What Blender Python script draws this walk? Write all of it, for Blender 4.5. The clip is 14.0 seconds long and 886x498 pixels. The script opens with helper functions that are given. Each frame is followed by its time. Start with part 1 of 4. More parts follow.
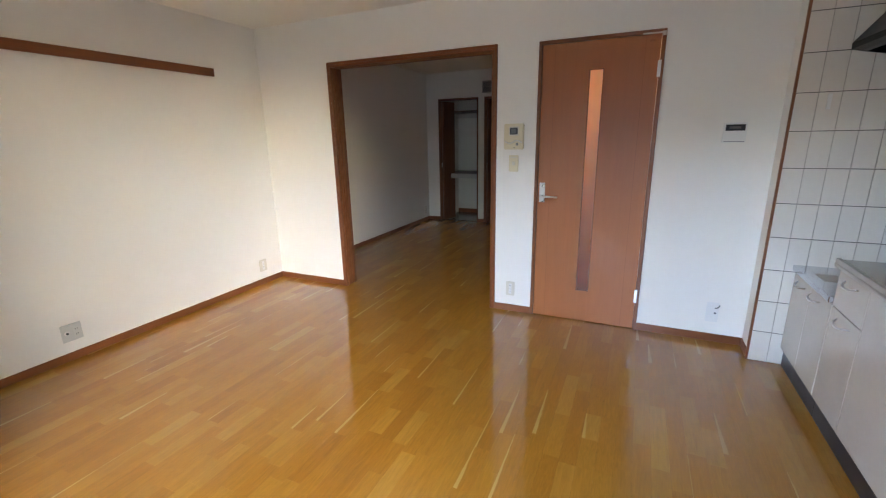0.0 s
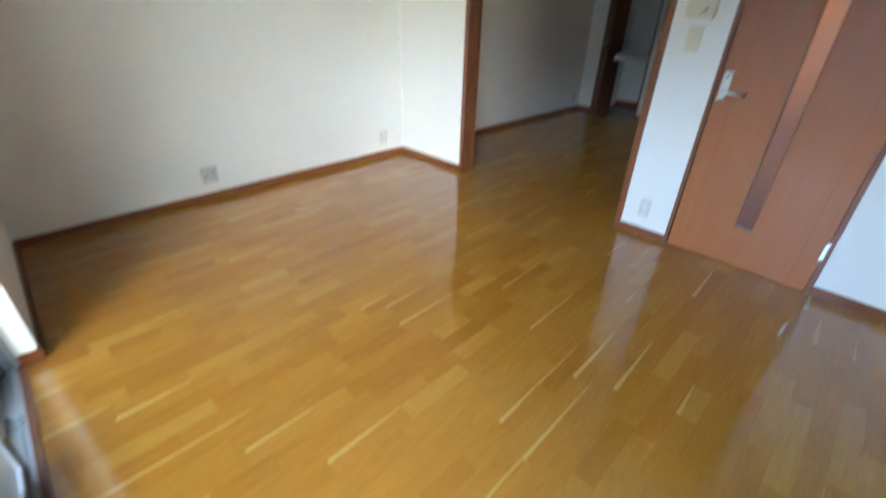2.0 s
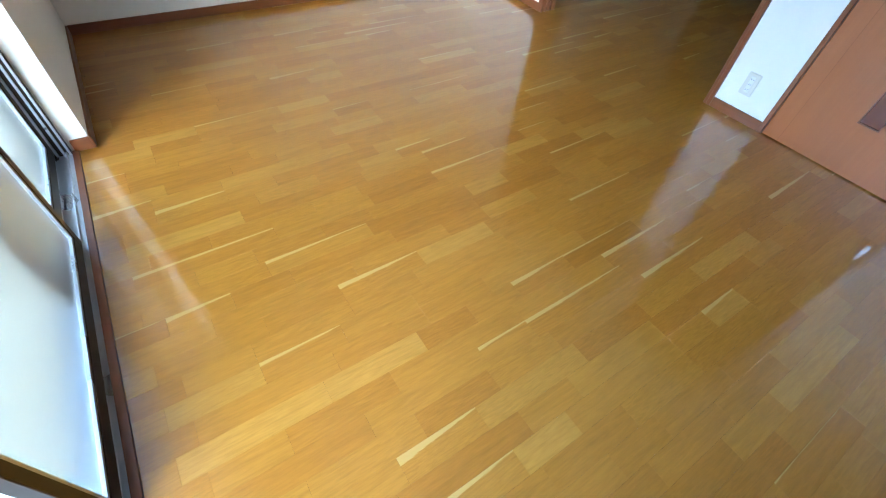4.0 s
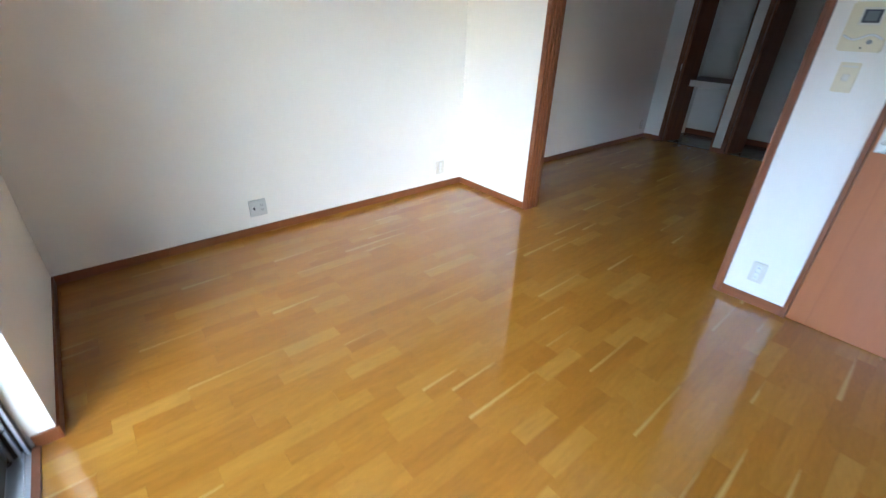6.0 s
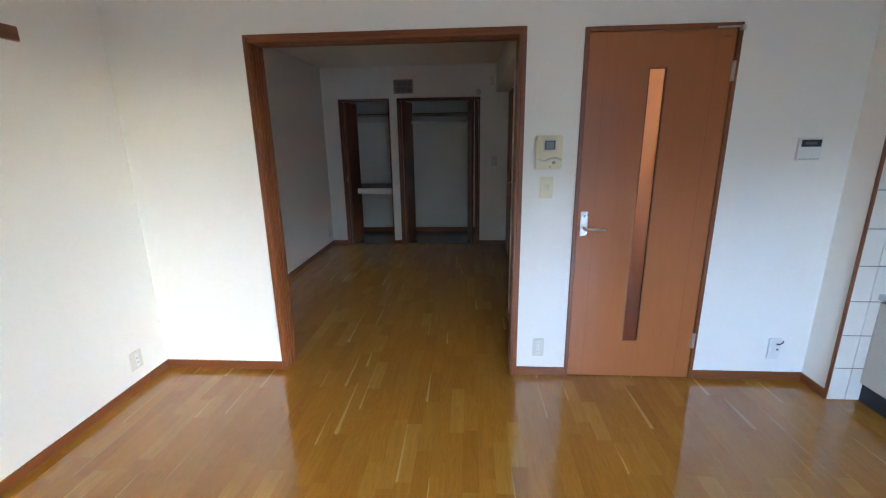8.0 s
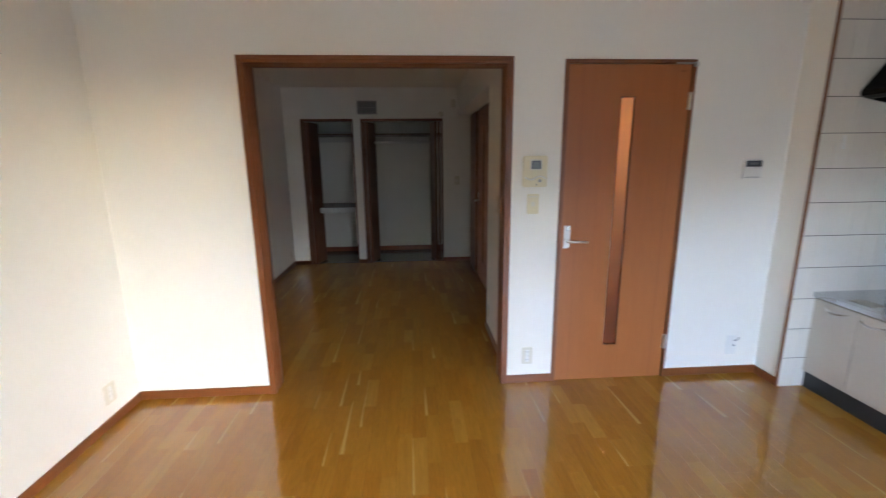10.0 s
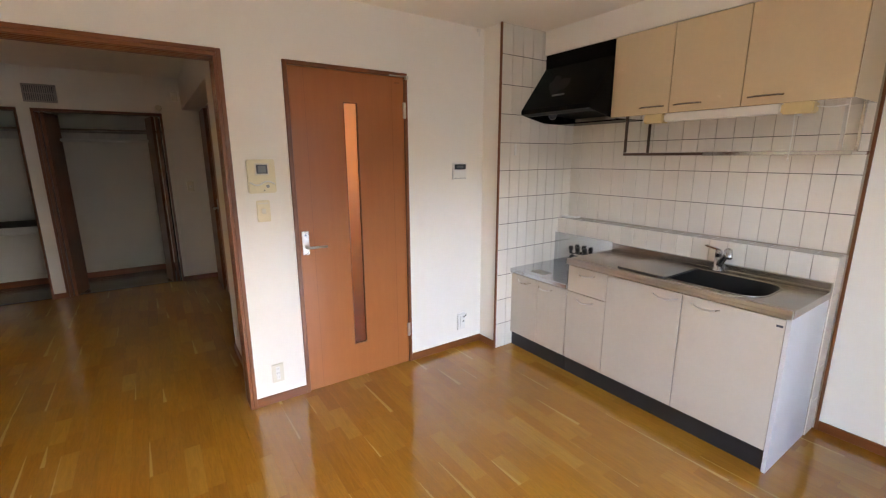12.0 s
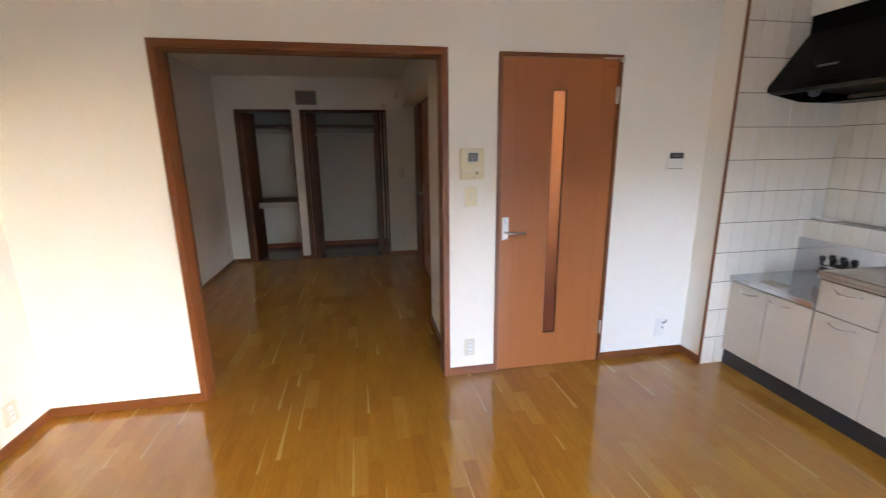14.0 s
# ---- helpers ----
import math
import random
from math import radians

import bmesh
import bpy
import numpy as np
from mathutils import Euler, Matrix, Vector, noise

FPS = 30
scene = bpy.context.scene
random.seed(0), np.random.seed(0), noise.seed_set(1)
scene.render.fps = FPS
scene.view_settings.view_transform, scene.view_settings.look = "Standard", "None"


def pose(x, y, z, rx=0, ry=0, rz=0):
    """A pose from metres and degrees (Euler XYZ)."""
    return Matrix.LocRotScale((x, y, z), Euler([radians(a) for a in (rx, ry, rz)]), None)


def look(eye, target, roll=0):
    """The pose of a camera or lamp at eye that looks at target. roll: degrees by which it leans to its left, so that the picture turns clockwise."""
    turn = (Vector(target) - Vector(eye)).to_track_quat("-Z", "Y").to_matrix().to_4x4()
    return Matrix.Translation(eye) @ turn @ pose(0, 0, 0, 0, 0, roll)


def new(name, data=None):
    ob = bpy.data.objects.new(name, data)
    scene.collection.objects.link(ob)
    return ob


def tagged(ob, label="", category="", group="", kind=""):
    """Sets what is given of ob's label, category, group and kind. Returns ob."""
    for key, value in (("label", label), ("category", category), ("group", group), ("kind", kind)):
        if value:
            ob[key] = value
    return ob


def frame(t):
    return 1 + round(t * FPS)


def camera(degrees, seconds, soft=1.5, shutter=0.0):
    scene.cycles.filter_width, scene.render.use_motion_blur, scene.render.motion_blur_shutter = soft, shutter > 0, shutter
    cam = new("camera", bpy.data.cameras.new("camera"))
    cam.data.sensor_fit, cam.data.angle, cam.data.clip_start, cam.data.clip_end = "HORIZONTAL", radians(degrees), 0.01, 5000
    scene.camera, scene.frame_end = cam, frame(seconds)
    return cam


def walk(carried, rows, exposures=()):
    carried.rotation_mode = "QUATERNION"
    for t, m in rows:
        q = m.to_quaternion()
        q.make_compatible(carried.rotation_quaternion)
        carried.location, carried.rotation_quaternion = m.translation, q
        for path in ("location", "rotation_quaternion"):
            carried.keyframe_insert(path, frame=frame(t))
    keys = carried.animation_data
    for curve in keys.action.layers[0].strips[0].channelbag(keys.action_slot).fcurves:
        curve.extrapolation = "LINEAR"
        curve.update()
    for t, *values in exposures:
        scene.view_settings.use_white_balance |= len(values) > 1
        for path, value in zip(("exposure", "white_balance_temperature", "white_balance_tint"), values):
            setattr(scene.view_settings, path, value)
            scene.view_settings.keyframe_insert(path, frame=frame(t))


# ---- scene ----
cam = camera(92.5, 14.0, 1.2, 0.5)
PATH = [
    (0, (3.36, -3.212, 1.409), (2.553, -1.455, 0.896), -1.1),
    (0.5, (3.354, -3.213, 1.417), (2.539, -1.467, 0.881), -0.9),
    (1, (3.359, -3.15, 1.413), (2.534, -1.414, 0.859), -0.1),
    (1.5, (3.328, -2.937, 1.4), (2.162, -1.446, 0.752), 0.2),
    (2, (3.35, -2.792, 1.33), (2.138, -1.552, 0.333), 1.6),
    (2.5, (3.367, -2.735, 1.28), (2.265, -1.902, -0.167), 2.2),
    (5, (3.358, -2.665, 1.221), (2.314, -1.857, -0.282), 6.7),
    (5.5, (3.172, -2.697, 1.298), (1.863, -1.711, 0.152), 5.2),
    (6, (2.904, -2.651, 1.369), (1.563, -1.509, 0.422), 1.9),
    (6.5, (2.618, -2.623, 1.36), (1.181, -1.491, 0.551), 3.5),
    (7, (2.3, -2.564, 1.407), (1.192, -1.07, 0.672), 1.4),
    (7.5, (2.168, -2.463, 1.489), (1.889, -0.564, 0.924), -0.8),
    (9.8, (1.765, -2.566, 1.49), (1.811, -0.612, 1.068), -0.9),
    (10, (1.766, -2.565, 1.491), (1.895, -0.615, 1.065), -0.6),
    (10.5, (1.851, -2.566, 1.487), (2.508, -0.725, 1.065), 0.7),
    (11, (1.922, -2.571, 1.493), (2.942, -0.902, 1.078), 0.3),
    (11.5, (1.954, -2.576, 1.493), (3.071, -0.967, 1.086), 0.4),
    (12, (1.978, -2.576, 1.5), (3.078, -0.961, 1.076), -0.2),
    (12.5, (1.962, -2.559, 1.499), (2.995, -0.903, 1.063), -0.6),
    (13, (1.942, -2.562, 1.504), (2.801, -0.811, 1.058), -0.9),
    (13.5, (1.894, -2.546, 1.494), (2.473, -0.687, 1.039), -1.2),
    (14, (1.854, -2.544, 1.491), (2.2, -0.629, 1.029), -0.6),
]
walk(cam, [(t, look(eye, target, roll)) for t, eye, target, roll in PATH], ((0, 4.5, 6450, 17), (2.5, 4.5, 5350, 5), (5, 4.87, 5150, 6), (6.5, 4.74, 5500, 13), (7.5, 4.58, 5650, 12), (10, 4.66, 6350, 16), (12, 4.92, 7700, 23), (14, 4.88, 7000, 21)))

# ---- world, sun, exposure ----
world = bpy.data.worlds.new("sky")
scene.world = world
world.use_nodes = True
wn = world.node_tree
sky = wn.nodes.new("ShaderNodeTexSky")
sky.sky_type = "NISHITA"
sky.sun_disc = False
SUN_EL, SUN_AZ = 31.0, 139.0
sky.sun_elevation = radians(SUN_EL)
sky.sun_rotation = radians(SUN_AZ)
sky.air_density, sky.dust_density = 1.0, 0.4
wn.links.new(sky.outputs[0], wn.nodes["Background"].inputs[0])
wn.nodes["Background"].inputs[1].default_value = 0.15
sun = new("sun", bpy.data.lights.new("sun", "SUN"))
sun.data.energy, sun.data.angle, sun.data.color = 0.5, radians(130.0), (0.80, 0.90, 1.0)
# sun behind an even layer of cloud: a very wide, soft source on the balcony side
sun.matrix_world = look((0, 0, 0), (-math.sin(radians(SUN_AZ)), -math.cos(radians(SUN_AZ)), -math.tan(radians(SUN_EL))))

# ---- plan, in metres ----
EAST = 4.90          # kitchen wall
SOUTH = -3.03        # window wall
CEIL = 2.40
NT = 0.13            # thickness of the wall between the rooms
FAR_L, FAR_Y, FAR_R, RECESS = 0.05, 3.45, 2.38, 2.56
WIN0, WIN1, WINTOP = 1.25, 3.85, 2.00
BASE_H, BASE_T = 0.055, 0.010


# ---- materials ----
def material(name, color, rough=0.5, metal=0.0, vary=0.06, scale=3.0, stretch=(1, 1, 1), bump=0.0, bump_scale=200.0,
             coat=0.0, rough_vary=0.08, second=None, second_scale=None, per_piece=0.0, island=False, spec=0.5):
    """A painted, plastic, metal or plaster surface: base colour with broad and fine variation, uneven gloss and fine relief."""
    m = bpy.data.materials.new(name)
    m.use_nodes = True
    nt = m.node_tree
    n, l = nt.nodes, nt.links
    b = n["Principled BSDF"]
    geo = n.new("ShaderNodeNewGeometry")
    mp = n.new("ShaderNodeMapping")
    mp.inputs["Scale"].default_value = stretch
    l.new(geo.outputs["Position"], mp.inputs["Vector"])
    n1 = n.new("ShaderNodeTexNoise")
    n1.inputs["Scale"].default_value = scale
    n1.inputs["Detail"].default_value = 5
    l.new(mp.outputs[0], n1.inputs["Vector"])
    n2 = n.new("ShaderNodeTexNoise")
    n2.inputs["Scale"].default_value = second_scale or scale * 12
    n2.inputs["Detail"].default_value = 3
    l.new(mp.outputs[0], n2.inputs["Vector"])
    add = n.new("ShaderNodeMath")
    add.operation = "MULTIPLY_ADD"
    add.inputs[1].default_value = 0.5
    l.new(n2.outputs[0], add.inputs[0])
    l.new(n1.outputs[0], add.inputs[2])
    rng = n.new("ShaderNodeMapRange")
    rng.inputs["From Min"].default_value, rng.inputs["From Max"].default_value = 0.45, 1.05
    l.new(add.outputs[0], rng.inputs["Value"])
    mix = n.new("ShaderNodeMix")
    mix.data_type = "RGBA"
    l.new(rng.outputs[0], mix.inputs[0])
    lo = [c * (1 - vary) for c in color] if second is None else second
    hi = [min(1, c * (1 + vary)) for c in color]
    mix.inputs[6].default_value, mix.inputs[7].default_value = (*lo, 1), (*hi, 1)
    out = mix.outputs[2]
    if per_piece:
        hsv = n.new("ShaderNodeHueSaturation")
        pr = n.new("ShaderNodeMapRange")
        pr.inputs["To Min"].default_value, pr.inputs["To Max"].default_value = 1 - per_piece, 1 + per_piece
        if island:
            l.new(geo.outputs["Random Per Island"], pr.inputs["Value"])
        else:
            oi = n.new("ShaderNodeObjectInfo")
            l.new(oi.outputs["Random"], pr.inputs["Value"])
        l.new(pr.outputs[0], hsv.inputs["Value"])
        l.new(out, hsv.inputs["Color"])
        out = hsv.outputs[0]
    l.new(out, b.inputs["Base Color"])
    rr = n.new("ShaderNodeMapRange")
    rr.inputs["To Min"].default_value, rr.inputs["To Max"].default_value = max(0.02, rough - rough_vary), min(1, rough + rough_vary)
    l.new(n1.outputs[0], rr.inputs["Value"])
    l.new(rr.outputs[0], b.inputs["Roughness"])
    b.inputs["Metallic"].default_value = metal
    b.inputs["Coat Weight"].default_value = coat
    b.inputs["Coat Roughness"].default_value = 0.08
    b.inputs["Specular IOR Level"].default_value = spec
    if bump:
        n3 = n.new("ShaderNodeTexNoise")
        n3.inputs["Scale"].default_value = bump_scale
        n3.inputs["Detail"].default_value = 2
        l.new(mp.outputs[0], n3.inputs["Vector"])
        bp = n.new("ShaderNodeBump")
        bp.inputs["Strength"].default_value = bump
        bp.inputs["Distance"].default_value = 0.001
        l.new(n3.outputs[0], bp.inputs["Height"])
        l.new(bp.outputs[0], b.inputs["Normal"])
    return m


def wood(name, color, dark, rough=0.3, axis=2, coat=0.3, fine=90.0, vary=1.0):
    """Veneered or stained wood: long fine grain along one axis."""
    st = [1.0, 1.0, 1.0]
    st[axis] = 0.06
    m = material(name, color, rough, 0, 0.03, fine * 0.25, st, 0.04, fine * 4, coat, 0.05, dark, fine)
    return m


def floor_wood(name, island):
    """Lacquered strip flooring; each stave has its own tone, and some a pale sapwood edge."""
    m = bpy.data.materials.new(name)
    m.use_nodes = True
    nt = m.node_tree
    n, l = nt.nodes, nt.links
    b = n["Principled BSDF"]
    geo = n.new("ShaderNodeNewGeometry")
    if island:
        rnd = geo.outputs["Random Per Island"]
    else:
        rnd = n.new("ShaderNodeObjectInfo").outputs["Random"]

    def math_node(op, a, bb=None, c=None):
        q = n.new("ShaderNodeMath")
        q.operation = op
        for i, v in enumerate((a, bb, c)):
            if v is None:
                continue
            if isinstance(v, (int, float)):
                q.inputs[i].default_value = v
            else:
                l.new(v, q.inputs[i])
        return q.outputs[0]

    r1 = math_node("FRACT", math_node("MULTIPLY", rnd, 91.7))
    r2 = math_node("FRACT", math_node("MULTIPLY", rnd, 517.3))
    r3 = math_node("FRACT", math_node("MULTIPLY", rnd, 1733.1))
    off = n.new("ShaderNodeCombineXYZ")
    l.new(math_node("MULTIPLY", rnd, 37.0), off.inputs[0])
    l.new(math_node("MULTIPLY", r1, 23.0), off.inputs[2])
    vec = n.new("ShaderNodeVectorMath")
    vec.operation = "ADD"
    l.new(geo.outputs["Position"], vec.inputs[0])
    l.new(off.outputs[0], vec.inputs[1])
    mp = n.new("ShaderNodeMapping")
    mp.inputs["Scale"].default_value = (1, 0.09, 1)
    l.new(vec.outputs[0], mp.inputs["Vector"])
    g1 = n.new("ShaderNodeTexNoise")
    g1.inputs["Scale"].default_value, g1.inputs["Detail"].default_value = 55, 6
    l.new(math_node("MULTIPLY_ADD", math_node("POWER", r3, 4.0), 5.0, 0.9), g1.inputs["Distortion"])
    l.new(mp.outputs[0], g1.inputs["Vector"])
    g2 = n.new("ShaderNodeTexNoise")
    g2.inputs["Scale"].default_value, g2.inputs["Detail"].default_value = 260, 3
    l.new(mp.outputs[0], g2.inputs["Vector"])
    ramp = n.new("ShaderNodeValToRGB")
    cr = ramp.color_ramp
    cr.elements[0].position, cr.elements[0].color = 0.0, (*FLOOR_DARK, 1)
    cr.elements[1].position, cr.elements[1].color = 1.0, (*FLOOR_PALE, 1)
    e = cr.elements.new(0.25)
    e.color = (*FLOOR_LOW, 1)
    e = cr.elements.new(0.80)
    e.color = (*FLOOR_MID, 1)
    l.new(rnd, ramp.inputs[0])
    # grain darkens a little
    gr = n.new("ShaderNodeMapRange")
    gr.inputs["From Min"].default_value, gr.inputs["From Max"].default_value = 0.3, 0.7
    gr.inputs["To Min"].default_value, gr.inputs["To Max"].default_value = 0.80, 1.12
    l.new(math_node("MULTIPLY_ADD", g2.outputs[0], 0.35, math_node("MULTIPLY", g1.outputs[0], 0.65)), gr.inputs["Value"])
    hsv = n.new("ShaderNodeHueSaturation")
    l.new(gr.outputs[0], hsv.inputs["Value"])
    l.new(ramp.outputs[0], hsv.inputs["Color"])
    # sapwood edge: a sliver along one long side, thinning towards one end
    uv = n.new("ShaderNodeUVMap")
    sp = n.new("ShaderNodeSeparateXYZ")
    l.new(uv.outputs[0], sp.inputs[0])
    has = math_node("GREATER_THAN", r2, 0.87)
    w = math_node("MULTIPLY", math_node("MULTIPLY_ADD", r3, 0.26, 0.05), math_node("SUBTRACT", 1.0, math_node("MULTIPLY", sp.outputs[1], 0.8)))
    wob = math_node("MULTIPLY_ADD", math_node("SUBTRACT", g1.outputs[0], 0.5), 0.15, w)
    edge = n.new("ShaderNodeMapRange")
    edge.inputs["From Min"].default_value, edge.inputs["From Max"].default_value = -0.02, 0.02
    l.new(math_node("SUBTRACT", wob, sp.outputs[0]), edge.inputs["Value"])
    sap = math_node("MULTIPLY", math_node("MULTIPLY", has, edge.outputs[0]), 0.85)
    mix = n.new("ShaderNodeMix")
    mix.data_type = "RGBA"
    l.new(sap, mix.inputs[0])
    l.new(hsv.outputs[0], mix.inputs[6])
    mix.inputs[7].default_value = (*FLOOR_SAP, 1)
    l.new(mix.outputs[2], b.inputs["Base Color"])
    rough = n.new("ShaderNodeTexNoise")
    rough.inputs["Scale"].default_value = 2.5
    rough.inputs["Detail"].default_value = 4
    l.new(geo.outputs["Position"], rough.inputs["Vector"])
    rr = n.new("ShaderNodeMapRange")
    rr.inputs["From Min"].default_value, rr.inputs["From Max"].default_value = 0.3, 0.7
    rr.inputs["To Min"].default_value, rr.inputs["To Max"].default_value = FLOOR_ROUGH
    l.new(rough.outputs[0], rr.inputs["Value"])
    l.new(rr.outputs[0], b.inputs["Roughness"])
    b.inputs["Specular IOR Level"].default_value = 0.9
    b.inputs["Coat Weight"].default_value = 0.12
    b.inputs["Coat Roughness"].default_value = 0.30
    wav = n.new("ShaderNodeTexNoise")
    wav.inputs["Scale"].default_value = 9
    l.new(geo.outputs["Position"], wav.inputs["Vector"])
    bp = n.new("ShaderNodeBump")
    bp.inputs["Strength"].default_value, bp.inputs["Distance"].default_value = 0.05, 0.002
    l.new(wav.outputs[0], bp.inputs["Height"])
    l.new(bp.outputs[0], b.inputs["Normal"])
    return m


FLOOR_DARK, FLOOR_LOW, FLOOR_MID, FLOOR_PALE, FLOOR_SAP = (0.284, 0.111, 0.011), (0.312, 0.128, 0.013), (0.334, 0.145, 0.016), (0.368, 0.174, 0.024), (0.450, 0.270, 0.076)
FLOOR_ROUGH = (0.06, 0.09)
M_FLOOR = floor_wood("floor_stave", False)
M_FLOOR_FAR = floor_wood("floor_stave_joined", True)
M_GAP = material("dark_joint", (0.20, 0.09, 0.02), 0.8)
M_WALL = material("white_wallpaper", (0.86, 0.83, 0.765), 0.85, spec=0.3, vary=0.015, scale=1.5, bump=0.35, bump_scale=420)
M_CEIL = material("ceiling_paper", (0.87, 0.82, 0.72), 0.85, vary=0.015, scale=1.5, bump=0.3, bump_scale=300)
M_TRIM_H = wood("stained_trim_lengthwise", (0.225, 0.071, 0.020), (0.155, 0.046, 0.012), 0.36, 1, 0.15)
M_TRIM_X = wood("stained_trim_crosswise", (0.225, 0.071, 0.020), (0.155, 0.046, 0.012), 0.36, 0, 0.15)
M_TRIM_V = wood("stained_trim_upright", (0.225, 0.071, 0.020), (0.155, 0.046, 0.012), 0.36, 2, 0.15)
M_DARKWOOD = wood("dark_closet_wood", (0.20, 0.070, 0.026), (0.13, 0.042, 0.015), 0.35, 2)
M_DOOR = wood("door_veneer", (0.375, 0.124, 0.034), (0.355, 0.114, 0.030), 0.38, 2, 0.12, 160)
M_GROOVE = material("door_groove", (0.29, 0.095, 0.027), 0.6)
M_TILE = material("glazed_tile", (0.77, 0.715, 0.63), 0.12, vary=0.03, scale=6, per_piece=0.025, coat=0.3, bump=0.05, bump_scale=20)
M_GROUT = material("grout", (0.42, 0.36, 0.29), 0.85, vary=0.1, scale=20)
M_JOINT = material("dark_level_joint", (0.07, 0.055, 0.045), 0.85, vary=0.2, scale=20)
M_LAM = material("cream_laminate", (0.565, 0.51, 0.43), 0.22, vary=0.035, scale=7, second_scale=40, coat=0.35)
# cream laminate again for the wall cabinets, tinted with warm floor bounce
M_LAM_SIDE = material("warm_lit_laminate_side", (0.64, 0.52, 0.36), 0.35, vary=0.03, scale=7)
M_LAM_WARMLIT = material("warm_lit_laminate", (0.68, 0.53, 0.335), 0.24, vary=0.035, scale=7, second_scale=40, coat=0.3)
M_LAM_EDGE = material("laminate_side", (0.52, 0.52, 0.54), 0.35, vary=0.02)
M_KICK = material("black_kick_board", (0.018, 0.019, 0.022), 0.35, vary=0.2, scale=12)
M_STEEL = material("brushed_steel", (0.44, 0.42, 0.395), 0.25, 1.0, 0.02, 4, rough_vary=0.015)
# stove steel, a bright bluish reflection put into its colour
M_STEEL_SHEEN = material("steel_bluish_sheen", (0.55, 0.56, 0.58), 0.17, 1.0, 0.02, 4, rough_vary=0.015)
# sink steel made near black: the hollow's shade is in the colour
M_BASIN_SHADE = material("basin_shade", (0.018, 0.017, 0.016), 0.55, 0.0, 0.08, 20, spec=0.2)
M_STEEL_EDGE = material("satin_steel_edge", (0.46, 0.43, 0.39), 0.40, 1.0, 0.02, 4, rough_vary=0.015)
M_NOTICE = material("faded_tan_film", (0.36, 0.30, 0.23), 0.35)
M_CHROME = material("chrome", (0.60, 0.60, 0.61), 0.10, 1.0, 0.02)
M_SATIN = material("satin_nickel", (0.62, 0.60, 0.57), 0.28, 1.0, 0.03)
M_BLACK = material("black_enamel", (0.005, 0.0045, 0.0045), 0.25, vary=0.2, spec=0.07)
M_BLACKR = material("black_rubber", (0.015, 0.015, 0.016), 0.55)
M_FILTER = material("hood_filter_metal", (0.015, 0.015, 0.015), 0.5, 0.3)
M_IVORY = material("aged_ivory_plastic", (0.74, 0.66, 0.45), 0.35, vary=0.03)
M_YELLOW = material("yellowed_plastic_cap", (0.68, 0.52, 0.26), 0.4, vary=0.05)
M_WHITEP = material("white_plastic", (0.78, 0.77, 0.73), 0.35, vary=0.02)
M_PLATE = material("cream_switch_plate", (0.70, 0.66, 0.55), 0.35, vary=0.02)
M_LCD = material("display_grey", (0.045, 0.05, 0.06), 0.30, spec=0.3)
M_LCDM = material("display_mid", (0.17, 0.18, 0.18), 0.2)
M_LCDL = material("display_pale", (0.30, 0.31, 0.30), 0.25)
M_BRONZE = material("bronze_aluminium", (0.048, 0.034, 0.025), 0.32, 0.85, 0.1)
M_ALU = material("silver_aluminium", (0.62, 0.64, 0.68), 0.30, 0.9, 0.05)
M_SHELF = material("pale_shelf_edge", (0.66, 0.64, 0.60), 0.5)
M_SHELFTOP = material("brown_shelf_board", (0.17, 0.11, 0.075), 0.45)
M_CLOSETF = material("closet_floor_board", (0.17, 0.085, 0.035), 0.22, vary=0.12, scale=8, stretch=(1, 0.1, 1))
M_VENT = material("grey_vent", (0.34, 0.31, 0.29), 0.5)
M_BALC = material("balcony_sheet", (0.47, 0.42, 0.31), 0.55, vary=0.06, scale=5, bump=0.6, bump_scale=160)
# ribs darker than the sheet: their weak shading is painted in
M_RIB_SHADE = material("balcony_rib_shade", (0.24, 0.25, 0.22), 0.6)
M_BALCW = material("balcony_wall", (0.42, 0.41, 0.38), 0.8, vary=0.04, bump=0.4, bump_scale=120)
M_SIDE = material("balcony_side_wall", (0.48, 0.46, 0.39), 0.8, vary=0.04, bump=0.4, bump_scale=120)
M_SKYLINE = material("skyline_block_render", (0.22, 0.21, 0.19), 0.9, vary=0.1, scale=0.3)
M_GROUND = material("ground_outside", (0.07, 0.07, 0.065), 0.9, vary=0.2, scale=0.5)


def patterned_glass(name, tint, rough):
    """Figured window glass: smooth on the room side, rough and finely dimpled behind."""
    m = bpy.data.materials.new(name)
    m.use_nodes = True
    n, l = m.node_tree.nodes, m.node_tree.links
    b = n["Principled BSDF"]
    b.inputs["Base Color"].default_value = (*tint, 1)
    b.inputs["Transmission Weight"].default_value = 1.0
    b.inputs["Roughness"].default_value = rough
    b.inputs["IOR"].default_value = 1.25
    b.inputs["Coat Weight"].default_value = 1.0
    b.inputs["Coat Roughness"].default_value = 0.02
    vo = n.new("ShaderNodeTexVoronoi")
    vo.inputs["Scale"].default_value = 110
    geo = n.new("ShaderNodeNewGeometry")
    l.new(geo.outputs["Position"], vo.inputs["Vector"])
    bp = n.new("ShaderNodeBump")
    bp.inputs["Strength"].default_value, bp.inputs["Distance"].default_value = 0.25, 0.001
    l.new(vo.outputs["Distance"], bp.inputs["Height"])
    l.new(bp.outputs[0], b.inputs["Normal"])
    return m


